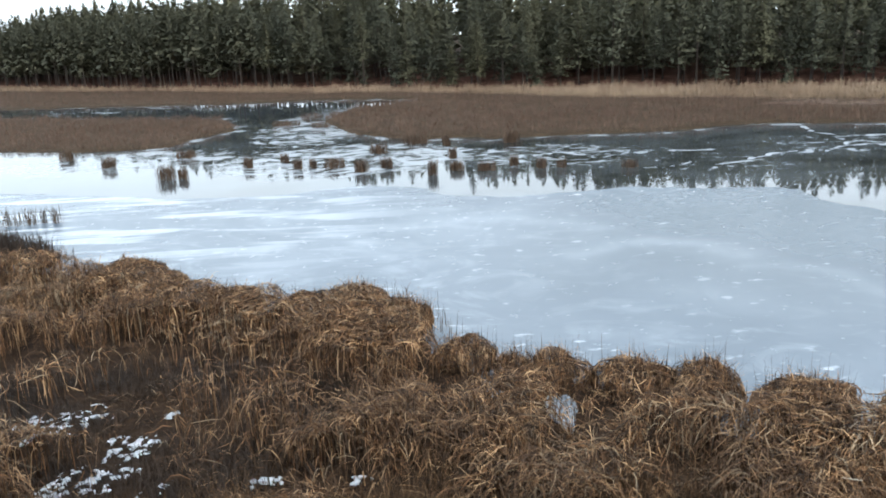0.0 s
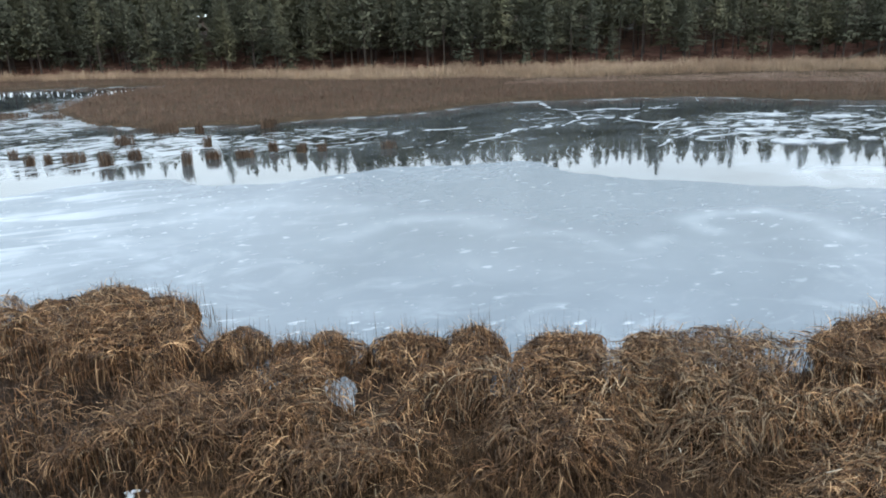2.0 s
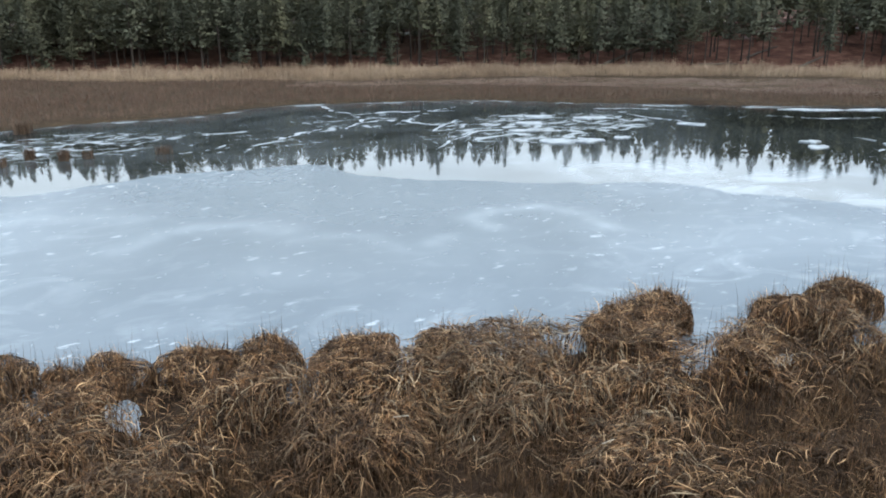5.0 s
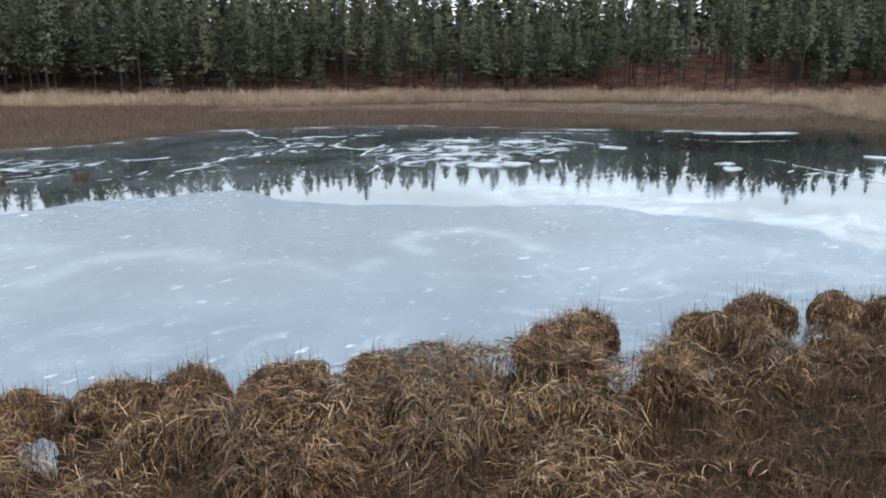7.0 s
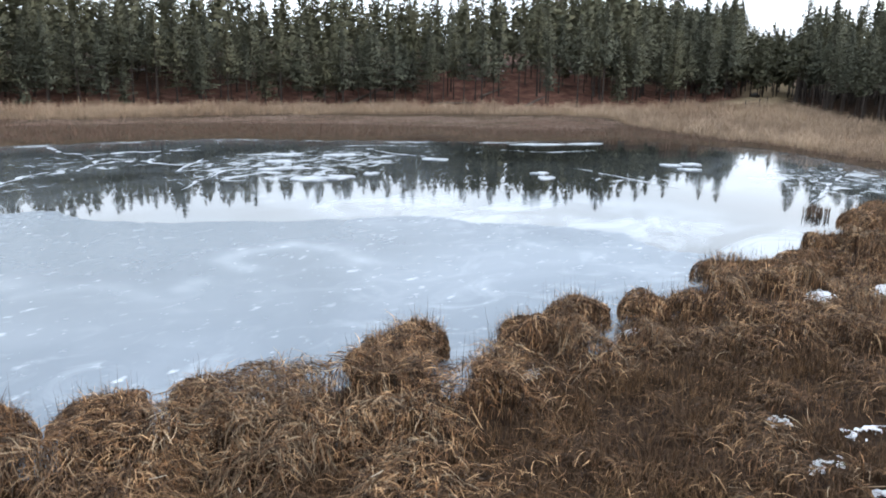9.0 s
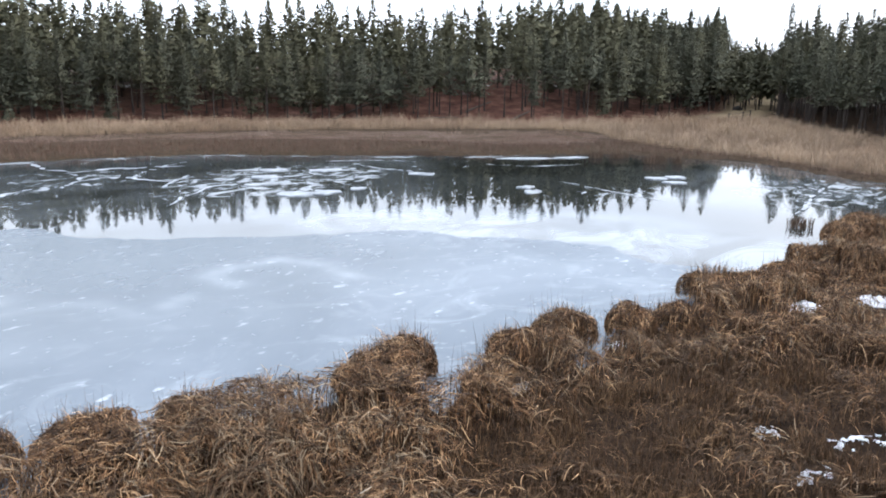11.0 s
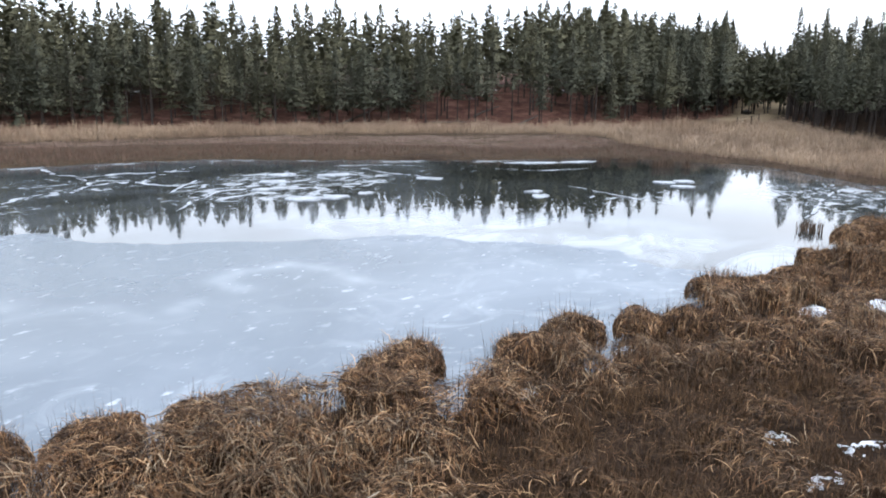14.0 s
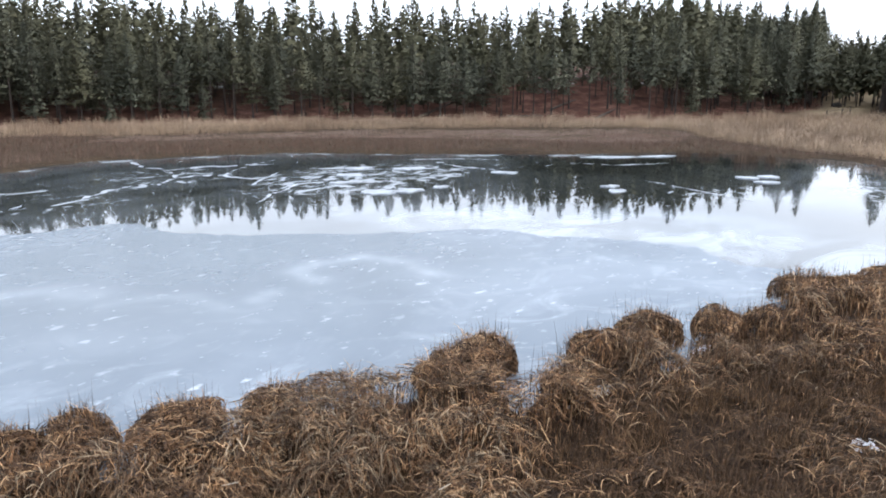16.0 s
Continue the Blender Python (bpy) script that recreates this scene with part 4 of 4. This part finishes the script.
for x, y in [(-26.3, 47.2), (-25.0, 47.5), (-23.9, 47.6), (-26.8, 45.2)]:
    reed_clump(x, y, 0.75, 1.15, 45, MAT_STEM, "sparse dark reed stems standing in the ice")


# ---- pines ----
def tube(bm, points, radii, sides=7):
    rings = []
    for p, r in zip(points, radii):
        rings.append([bm.verts.new((p[0] + r * math.cos(6.2832 * i / sides), p[1] + r * math.sin(6.2832 * i / sides), p[2])) for i in range(sides)])
    for a, b in zip(rings, rings[1:]):
        for i in range(sides):
            bm.faces.new((a[i], a[(i + 1) % sides], b[(i + 1) % sides], b[i]))
    bm.faces.new(rings[-1])


def crown_mesh(rng, tall, bare, spread, thin):
    """Whorls of boughs in a cone, each a spray of small needle clumps, close about the trunk and open at the tips."""
    centres, sizes, flat = [], [], []
    lobe = rng.uniform(0, 6.283)
    h = tall * bare
    while h < tall - 0.15:
        u = (h - tall * bare) / (tall * (1 - bare))
        reach = (spread * min(1.0, 0.6 + 2.5 * u) * (1 - u) ** 0.78 + 0.10) * rng.uniform(0.78, 1.12)
        for b in range(rng.integers(5, 8)):
            if rng.uniform() < thin:
                continue
            az = rng.uniform(0, 6.283)
            long = reach * rng.uniform(0.6, 1.2) * (1 + 0.22 * math.sin(2 * az + lobe + 3 * u))
            droop = rng.uniform(0.0, 0.4) * (1 - u)
            count = max(3, int(long / 0.19))
            for q in range(count):
                d = long * ((q + rng.uniform(0, 1)) / count) ** 1.15
                side = rng.normal(0, 0.08 + 0.13 * d * (1 - 0.5 * d / long))
                centres.append((d * math.cos(az) - side * math.sin(az), d * math.sin(az) + side * math.cos(az), h - droop * d + 0.12 * d * d / max(long, 0.5) + rng.normal(0, 0.09)))
                sizes.append(rng.uniform(0.28, 0.48) * (0.42 + 0.58 * (1 - u)) * (1.15 - 0.3 * d / long))
                flat.append(az)
        for b in range(6):
            az, d = rng.uniform(0, 6.283), reach * rng.uniform(0.05, 0.55)
            centres.append((d * math.cos(az), d * math.sin(az), h + rng.uniform(-0.25, 0.25)))
            sizes.append(rng.uniform(0.5, 0.8) * (0.3 + 0.7 * (1 - u)))
            flat.append(az)
        h += rng.uniform(0.36, 0.72) * (1 - 0.62 * u)
    for q in range(24):
        centres.append((rng.normal(0, 0.03 + 0.012 * q), rng.normal(0, 0.03 + 0.012 * q), tall + 0.2 - 0.06 * q))
        sizes.append(0.08 + 0.008 * q)
        flat.append(rng.uniform(0, 6.283))
    c, s, az = np.array(centres), np.array(sizes), np.array(flat) + rng.normal(0, 0.55, len(flat))
    k = len(c)
    a = np.stack([np.cos(az), np.sin(az), rng.normal(0.05, 0.3, k)], -1) * s[:, None] * 0.8
    b = np.stack([-np.sin(az), np.cos(az), rng.normal(0, 0.7, k)], -1) * s[:, None] * 0.38
    up = np.stack([rng.normal(0, 0.2, k), rng.normal(0, 0.2, k), np.full(k, 0.5)], -1) * s[:, None] * 0.3
    quads = np.stack([c - a * 0.6, c + b + up, c + a, c - b - up], 1)
    out = c * [1, 1, 0]
    out = out / (np.linalg.norm(out, axis=1, keepdims=True) + 0.25) + [0, 0, 0.45] + rng.normal(0, 0.16, (k, 3))
    face = np.cross(quads[:, 1] - quads[:, 0], quads[:, 3] - quads[:, 0])
    turned = (face * out).sum(1) < 0
    quads[turned] = quads[turned][:, [0, 3, 2, 1]]
    out /= np.linalg.norm(out, axis=1, keepdims=True)
    normals = np.repeat(out, 4, 0)
    verts = quads.reshape(-1, 3)
    i = np.arange(k)[:, None] * 4
    faces = np.concatenate([i + [0, 1, 3], i + [1, 2, 3]], 1).reshape(-1, 3)
    return verts, faces, normals


def pine(rng, tall, bare, spread, thin, label):
    root = tagged(new("pine_tree"), label, "tree", "pines round the lake")
    bm = bmesh.new()
    lean = rng.normal(0, 0.012, 2)
    steps = np.linspace(0, 1, 7)
    r0 = 0.0085 * tall + 0.03
    tube(bm, [(lean[0] * tall * q, lean[1] * tall * q, tall * q - 0.4 * (q == 0)) for q in steps], [r0 * (1.25 if q == 0 else 1) * (1 - 0.93 * q) for q in steps])
    for q in range(9):
        z, az, long = tall * rng.uniform(0.1, max(bare + 0.1, 0.25)), rng.uniform(0, 6.283), rng.uniform(0.5, 1.4)
        tip = Vector((long * math.cos(az), long * math.sin(az), z + rng.uniform(-0.3, 0.1)))
        side = Vector((-math.sin(az), math.cos(az), 0)) * 0.025
        base = Vector((0, 0, z))
        top = Vector((0, 0, 0.04))
        corners = [bm.verts.new(p) for p in (base - side, base + side, base + top, tip)]
        for tri in ((0, 1, 3), (1, 2, 3), (2, 0, 3)):
            bm.faces.new([corners[t] for t in tri])
    part("trunk", bm, MAT_BARK, root, "dark straight trunk with dead branch stubs")
    v, f, w = crown_mesh(rng, tall, bare, spread, thin)
    mesh_object("crown", v, f, MAT_NEEDLES, root, True, w)
    return root, v, f, w


tree_rng = np.random.default_rng(17)
KINDS = [(16.0, 0.24, 4.6, 0.04), (14.5, 0.28, 4.1, 0.06), (17.0, 0.38, 4.2, 0.10), (12.5, 0.14, 4.0, 0.05), (15.5, 0.20, 4.7, 0.05), (17.8, 0.42, 3.8, 0.14),
         (9.5, 0.12, 3.4, 0.0), (13.5, 0.36, 3.7, 0.08), (16.5, 0.22, 4.6, 0.05)]
LABELS = ["tall dark green pine with a dense crown", "slim dark green pine with a bare lower trunk", "tall thin pine with gaps in its crown"]
models = [pine(tree_rng, *kind, LABELS[0 if kind[3] < 0.07 else 1 if kind[3] < 0.12 else 2]) for kind in KINDS]


def plant_spots(rng, poly, box, gap, depth0, depth1, limit):
    arr = np.stack([rng.uniform(box[0], box[2], limit), rng.uniform(box[1], box[3], limit)], -1)
    d = polygon_depth(arr[:, 0], arr[:, 1], poly)
    arr = arr[(d > depth0) & (d < depth1) & in_view(arr[:, 0], arr[:, 1], 4)]
    way, out = np.degrees(np.arctan2(arr[:, 0], arr[:, 1])), np.hypot(arr[:, 0], arr[:, 1])
    glade = (1 - smooth(3.5, 6, np.abs(way - 56.5))) * (1 - smooth(148, 156, out)) * smooth(100, 110, out)
    arr = arr[rng.uniform(0, 1, len(arr)) > 0.8 * glade]
    kept = np.empty((len(arr), 2))
    count = 0
    for p in arr:
        if count == 0 or ((kept[:count] - p) ** 2).sum(1).min() > gap * gap:
            kept[count] = p
            count += 1
    return kept[:count]


def vigour(x, y):
    way = math.degrees(math.atan2(x, y))
    return 1 - 0.09 * float(1 - smooth(0, 10, way)) + 0.09 * float(smooth(6, 14, way) * (1 - smooth(20, 31, way))) - 0.1 * float(smooth(33, 42, way)) - 0.07 * float(smooth(16, 24, way) * (1 - smooth(40, 50, way)))


front = np.concatenate([plant_spots(tree_rng, FOREST, (-160, 50, 230, 300), 2.6, 0.8, 14, 26000),
                        plant_spots(tree_rng, RIGHT_WOOD, (100, -30, 200, 60), 3.0, 0.8, 16, 4000)])
front = front[np.argsort(np.hypot(front[:, 0], front[:, 1]))]
rest, front = front[300:], front[:300]
fz = ground_height(front[:, 0], front[:, 1])
for j, ((x, y), z) in enumerate(zip(front, fz)):
    size = tree_rng.uniform(0.76, 1.12) * vigour(x, y) * min(max(math.hypot(x, y) / 150, 0.88), 1.26)
    m = Matrix.LocRotScale((x, y, z), Euler((0, 0, tree_rng.uniform(0, 6.283))), None)
    if j < len(models):
        models[j][0].matrix_basis = m
        continue
    open_wood = y < 45 or abs(math.degrees(math.atan2(x, y)) - 56.5) < 6.5
    tree = copy_thing(models[tree_rng.choice([2, 2, 5, 7]) if open_wood else tree_rng.integers(len(models))][0], m)
    tree.scale = (size, size, size * tree_rng.uniform(0.92, 1.08))


def joined_wood(name, rng, spots, label, grow=1.0, fine=1):
    allv, allf, allw, stems, base = [], [], [], [], 0
    z = ground_height(spots[:, 0], spots[:, 1])
    for (x, y), h in zip(spots, z):
        _, v, f, w = models[rng.choice([0, 1, 2, 4, 5, 7, 8, 8])]
        clumps = v.reshape(-1, 4, 3)
        high, step = clumps[:, 0, 2] > 0.7 * clumps[:, 0, 2].max(), np.arange(len(clumps))
        keep = (step % (16 // fine) == 0) | (high & (step % (6 // fine) == 0)) | (clumps[:, 0, 2] > clumps[:, 0, 2].max() - 1.0)
        clumps, w = clumps[keep], w.reshape(-1, 4, 3)[keep].reshape(-1, 3)
        middle = clumps.mean(1, keepdims=True)
        v, f = ((clumps - middle) * np.where(middle[..., 2:] > v[:, 2].max() - 1.0, 1.0, np.where(middle[..., 2:] > 0.7 * v[:, 2].max(), 2.4 if fine == 1 else 1.5, 3.5 if fine == 1 else 1.9)) + middle).reshape(-1, 3), f[:len(clumps) * 2]
        a, size = rng.uniform(0, 6.283), rng.uniform(0.8, 1.12) * grow * vigour(x, y) * min(max(math.hypot(x, y) / 165, 0.88), 1.26)
        c, s = math.cos(a) * size, math.sin(a) * size
        turned = np.stack([v[:, 0] * c - v[:, 1] * s + x, v[:, 0] * s + v[:, 1] * c + y, v[:, 2] * size + h], -1)
        stem = np.array([(x - 0.17, y, h - 0.5), (x + 0.17, y, h - 0.5), (x, y + 0.2, h - 0.5), (x, y, h + 14 * size)])
        allv.append(turned)
        allw.append(np.stack([w[:, 0] * c - w[:, 1] * s, w[:, 0] * s + w[:, 1] * c, w[:, 2] * size], -1) / size)
        allf.append(f + base)
        stems.append(stem)
        base += len(v)
    tri = np.arange(len(stems))[:, None, None] * 4 + np.array([(0, 1, 3), (1, 2, 3), (2, 0, 3)])
    tagged(mesh_object("pine_trunks", np.concatenate(stems), tri.reshape(-1, 3), MAT_BARK), "dark straight trunks among the forest pines", "forest", kind="stuff")
    return tagged(mesh_object(name, np.concatenate(allv), np.concatenate(allf), MAT_NEEDLES, None, True, np.concatenate(allw)), label, "forest", kind="stuff")


back = np.concatenate([plant_spots(tree_rng, FOREST, (-200, 50, 300, 330), 2.9, 14, 46, 26000), plant_spots(tree_rng, RIGHT_WOOD, (110, -40, 230, 70), 3.6, 15, 40, 4500)])
joined_wood("forest_edge", tree_rng, rest, "far row of dark pines along the edge of the forest", fine=4)
joined_wood("pine_forest", tree_rng, back, "dense dark pine forest on the slope behind the lake")
closing_way, closing_out = np.radians(tree_rng.uniform(69.5, 76, 130)), tree_rng.uniform(172, 240, 130)
closing = np.stack([closing_out * np.sin(closing_way), closing_out * np.cos(closing_way)], -1)
joined_wood("valley_wood", tree_rng, closing, "distant pines closing the end of the valley", 0.69)

# red shrubs along the foot of the forest
x, y = scatter(rng, 500000, (-150, -20, 230, 290), lambda x, y: in_view(x, y, 2) * np.maximum(
    smooth(-1.5, 0.5, polygon_depth(x, y, FOREST)) * (1 - smooth(2, 9, polygon_depth(x, y, FOREST))),
    0.3 * smooth(0, 2, polygon_depth(x, y, RIGHT_WOOD)) * (1 - smooth(3, 9, polygon_depth(x, y, RIGHT_WOOD)))) * (0.08 + 0.7 * smooth(0.4, 0.6, fbm(x, y, 9, 101))))
k = len(x)
v, f = blades(rng, x, y, ground_height(x, y), rng.uniform(0.4, 1.5, k), rng.uniform(0.02, 0.06, k), rng.uniform(0, 6.28, k), np.abs(rng.normal(0.2, 0.25, k)), rng.normal(0, 0.3, k), segments=2)
tagged(mesh_object("shrub_thicket", v, f, MAT_TWIG), "leafless red-brown shrubs along the foot of the forest", "shrubs", kind="stuff")


# ---- fallen logs, fence, snow ----
def fallen_log(a, b, r, label):
    root = tagged(new("fallen_log"), label, "log", "fallen logs on the slope")
    za, zb = (float(ground_height(*p)) + r * 0.8 for p in (a, b))
    root.location = (*a, za)
    span = Vector((b[0] - a[0], b[1] - a[1], zb - za))
    turn = span.to_track_quat("Z", "Y").to_matrix().to_4x4()
    bm = bmesh.new()
    long = span.length
    tube(bm, [(0.04 * math.sin(5 * q), 0.05 * math.sin(3 * q), long * q) for q in np.linspace(0, 1, 8)], [r * (1 - 0.55 * q) for q in np.linspace(0, 1, 8)], 8)
    bm.transform(turn)
    part("trunk", bm, MAT_WOOD, root)
    for q in (0.35, 0.55, 0.7, 0.85):
        bm = bmesh.new()
        tube(bm, [(0, 0, 0), (0.1, 0.3, 0.5 + q * 0.3)], [0.05, 0.015], 5)
        bm.transform(Matrix.Translation(span * q))
        part("branch_stub", bm, MAT_WOOD, root)
    return root


fallen_log((92, 93.5), (107, 98), 0.28, "dark dead log lying up the forest slope")
fallen_log((112, 72), (121, 74), 0.26, "dark dead log lying across the red bank")
fallen_log((113, 82), (122, 83), 0.22, "thin dead log on the open slope")
fallen_log((104, 84), (108, 80), 0.2, "broken dead log at the foot of the slope")


def fence(points, label):
    root = tagged(new("fence"), label, "fence")
    x0, y0 = points[0]
    root.location = (x0, y0, float(ground_height(x0, y0)))
    tops = []
    for x, y in points:
        z = float(ground_height(x, y)) - root.location.z
        bm = bmesh.new()
        tube(bm, [(x - x0, y - y0, z - 0.3), (x - x0, y - y0, z + 1.45)], [0.13, 0.11], 7)
        part("post", bm, MAT_WOOD, root)
        tops.append(Vector((x - x0, y - y0, z + 1.25)))
    for a, b in zip(tops, tops[1:]):
        for drop in (0, 0.5):
            span = b - a
            bm = bmesh.new()
            tube(bm, [(0, 0, 0), (0, 0, span.length)], [0.04, 0.035], 6)
            bm.transform(Matrix.Translation(a - Vector((0, 0, drop))) @ span.to_track_quat("Z", "Y").to_matrix().to_4x4())
            part("rail", bm, MAT_WOOD, root)
    return root


def boulder(x, y, size, label):
    bm = bmesh.new()
    bmesh.ops.create_icosphere(bm, subdivisions=3, radius=size)
    for vert in bm.verts:
        vert.co *= 0.8 + 0.4 * noise.noise(vert.co * 1.3)
        vert.co.z *= 0.62
    me = bpy.data.meshes.new("boulder")
    bm.to_mesh(me)
    bm.free()
    me.materials.append(MAT_STONE)
    ob = new("boulder", me)
    ob.location = (x, y, float(ground_height(x, y)) + size * 0.25)
    return tagged(ob, label, "boulder")


boulder(168.0, 52.6, 1.1, "dark rounded boulder on the valley meadow")
fence([(142.3, 46), (147.5, 45.2), (152.5, 45.4)], "low dark wooden rail fence across the meadow")


def snow_patch(x, y, long, wide, turn, holes, label="thin patch of old snow caught in the dead grass"):
    """A thin ragged sheet of snow with grass showing through its gaps."""
    root_z = float(ground_height(x, y))
    n = 84
    u, w = np.meshgrid(np.linspace(-1, 1, n), np.linspace(-1, 1, n))
    c, s = math.cos(turn), math.sin(turn)
    px, py = u * long * c - w * wide * s, u * long * s + w * wide * c
    edge = 1 - np.hypot(u, w) + 1.5 * (fbm(px + x, py + y, 0.9, 111) - 0.5) - 1.5 * holes * smooth(0.38, 0.58, fbm(px + x, py + y, 0.17, 112, 3))
    z = ground_height(px + x, py + y) - root_z + 0.09 + 0.07 * smooth(0, 0.3, edge) + 0.05 * fbm(px + x, py + y, 0.3, 113)
    i = np.arange(n * n).reshape(n, n)
    q = np.stack([i[:-1, :-1], i[:-1, 1:], i[1:, 1:], i[1:, :-1]], -1).reshape(-1, 4)
    q = q[(edge.ravel()[q] > 0.02).all(1)]
    used, inverse = np.unique(q, return_inverse=True)
    verts = np.stack([px, py, z], -1).reshape(-1, 3)[used]
    ob = mesh_object("snow_patch", verts, inverse.reshape(-1, 4), MAT_SNOW, smooth_faces=True)
    ob.location = (x, y, root_z)
    return tagged(ob, label, "snow", "snow patches", kind="stuff")


for spec in SNOW:
    snow_patch(*spec)


def bare_shrub(x, y, tall, twigs, label):
    """A leafless bush: stems that fork from one root."""
    root = tagged(new("bare_shrub"), label, "shrub", "bare shrubs on the shore")
    root.location = (x, y, max(0.0, float(ground_height(x, y))))
    count = twigs
    a, r = rng.uniform(0, 6.283, count), 0.75 * np.sqrt(rng.uniform(0, 1, count))
    v, f = blades(rng, r * np.cos(a), r * np.sin(a), np.full(count, -0.05), tall * rng.uniform(0.5, 1.1, count), rng.uniform(0.02, 0.045, count), a,
                  np.abs(rng.normal(0.15, 0.15, count)), rng.normal(0, 0.25, count), segments=3)
    tagged(mesh_object("twig_mass", v, f, MAT_GREY_TWIG, root), kind="stuff")
    return root


for x, y, tall in [(-21.6, 38.7, 1.5), (-20.6, 38.2, 1.5), (-19.7, 37.5, 1.2), (-22.6, 39.1, 1.6), (-23.6, 40.0, 1.5)]:
    bare_shrub(x, y, tall, 330, "dark leafless shrub at the edge of the ice")

x, y = scatter(rng, 80000, (-20, 12, 0, 26), lambda x, y: (np.hypot((x + 9.5) / 1.7, y - 19) < 4.5) * smooth(13, 15, bank_run(x, y)) * smooth(0.3, 0.6, fbm(x, y, 1.2, 121)))
k = len(x)
v, f = blades(rng, x, y, ground_height(x, y), rng.uniform(0.15, 0.65, k), rng.uniform(0.008, 0.02, k), rng.uniform(0, 6.28, k), np.abs(rng.normal(0.4, 0.4, k)), rng.normal(0.5, 0.6, k), segments=2)
tagged(mesh_object("dead_brush", v, f, MAT_GREY_TWIG), "low dark dead brush in a hollow behind the reeds", "brush", kind="stuff")


def frozen_pool(x, y, rx, ry, label):
    """A small sheet of grey ice between the reeds, with a raised ragged rim."""
    bm = bmesh.new()
    centre, ring, skirt = bm.verts.new((0, 0, 0.01)), [], []
    for k in range(28):
        a = 6.2832 * k / 28
        wob = 0.35 + 1.15 * float(fbm(x + math.cos(a), y + math.sin(a), 0.7, 131))
        ring.append(bm.verts.new((rx * 1.35 * wob * math.cos(a), ry * 1.35 * wob * math.sin(a), 0.0)))
        skirt.append(bm.verts.new((rx * 1.45 * wob * math.cos(a), ry * 1.45 * wob * math.sin(a), -0.25)))
    for k in range(28):
        q = (k + 1) % 28
        bm.faces.new((centre, ring[k], ring[q]))
        bm.faces.new((ring[k], skirt[k], skirt[q], ring[q]))
    me = bpy.data.meshes.new("frozen_pool")
    bm.to_mesh(me)
    bm.free()
    me.materials.append(MAT_POOL)
    ob = new("frozen_pool", me)
    ob.location = (x, y, float(ground_height(x, y)) + 0.05)
    return tagged(ob, label, "ice", "frozen pools among the reeds")


for spec in POOLS:
    frozen_pool(*spec, "small frozen pool of grey ice among the reeds")


def stick(x, y, turn, long):
    """A pale broken reed cane lying on the matted leaves."""
    root_z = float(ground_height(x, y)) + 0.55 + 0.5 * float(mound_height(np.array([float(x)]), np.array([float(y)]))[0])
    bm = bmesh.new()
    tube(bm, [(0, 0, 0), (0.01, 0, long * 0.5), (0, 0.015, long)], [0.012, 0.011, 0.007], 6)
    me = bpy.data.meshes.new("broken_cane")
    bm.to_mesh(me)
    bm.free()
    me.materials.append(MAT_CANE)
    ob = new("broken_cane", me)
    ob.matrix_world = pose(x, y, root_z, 78, 0, turn)
    return tagged(ob, "pale broken cane lying on the matted reeds", "cane", "broken canes")


for spec in [(7.8, 14.0, 40, 0.4), (9.1, 12.7, -30, 0.35), (11.0, 10.6, 70, 0.3)]:
    stick(*spec)
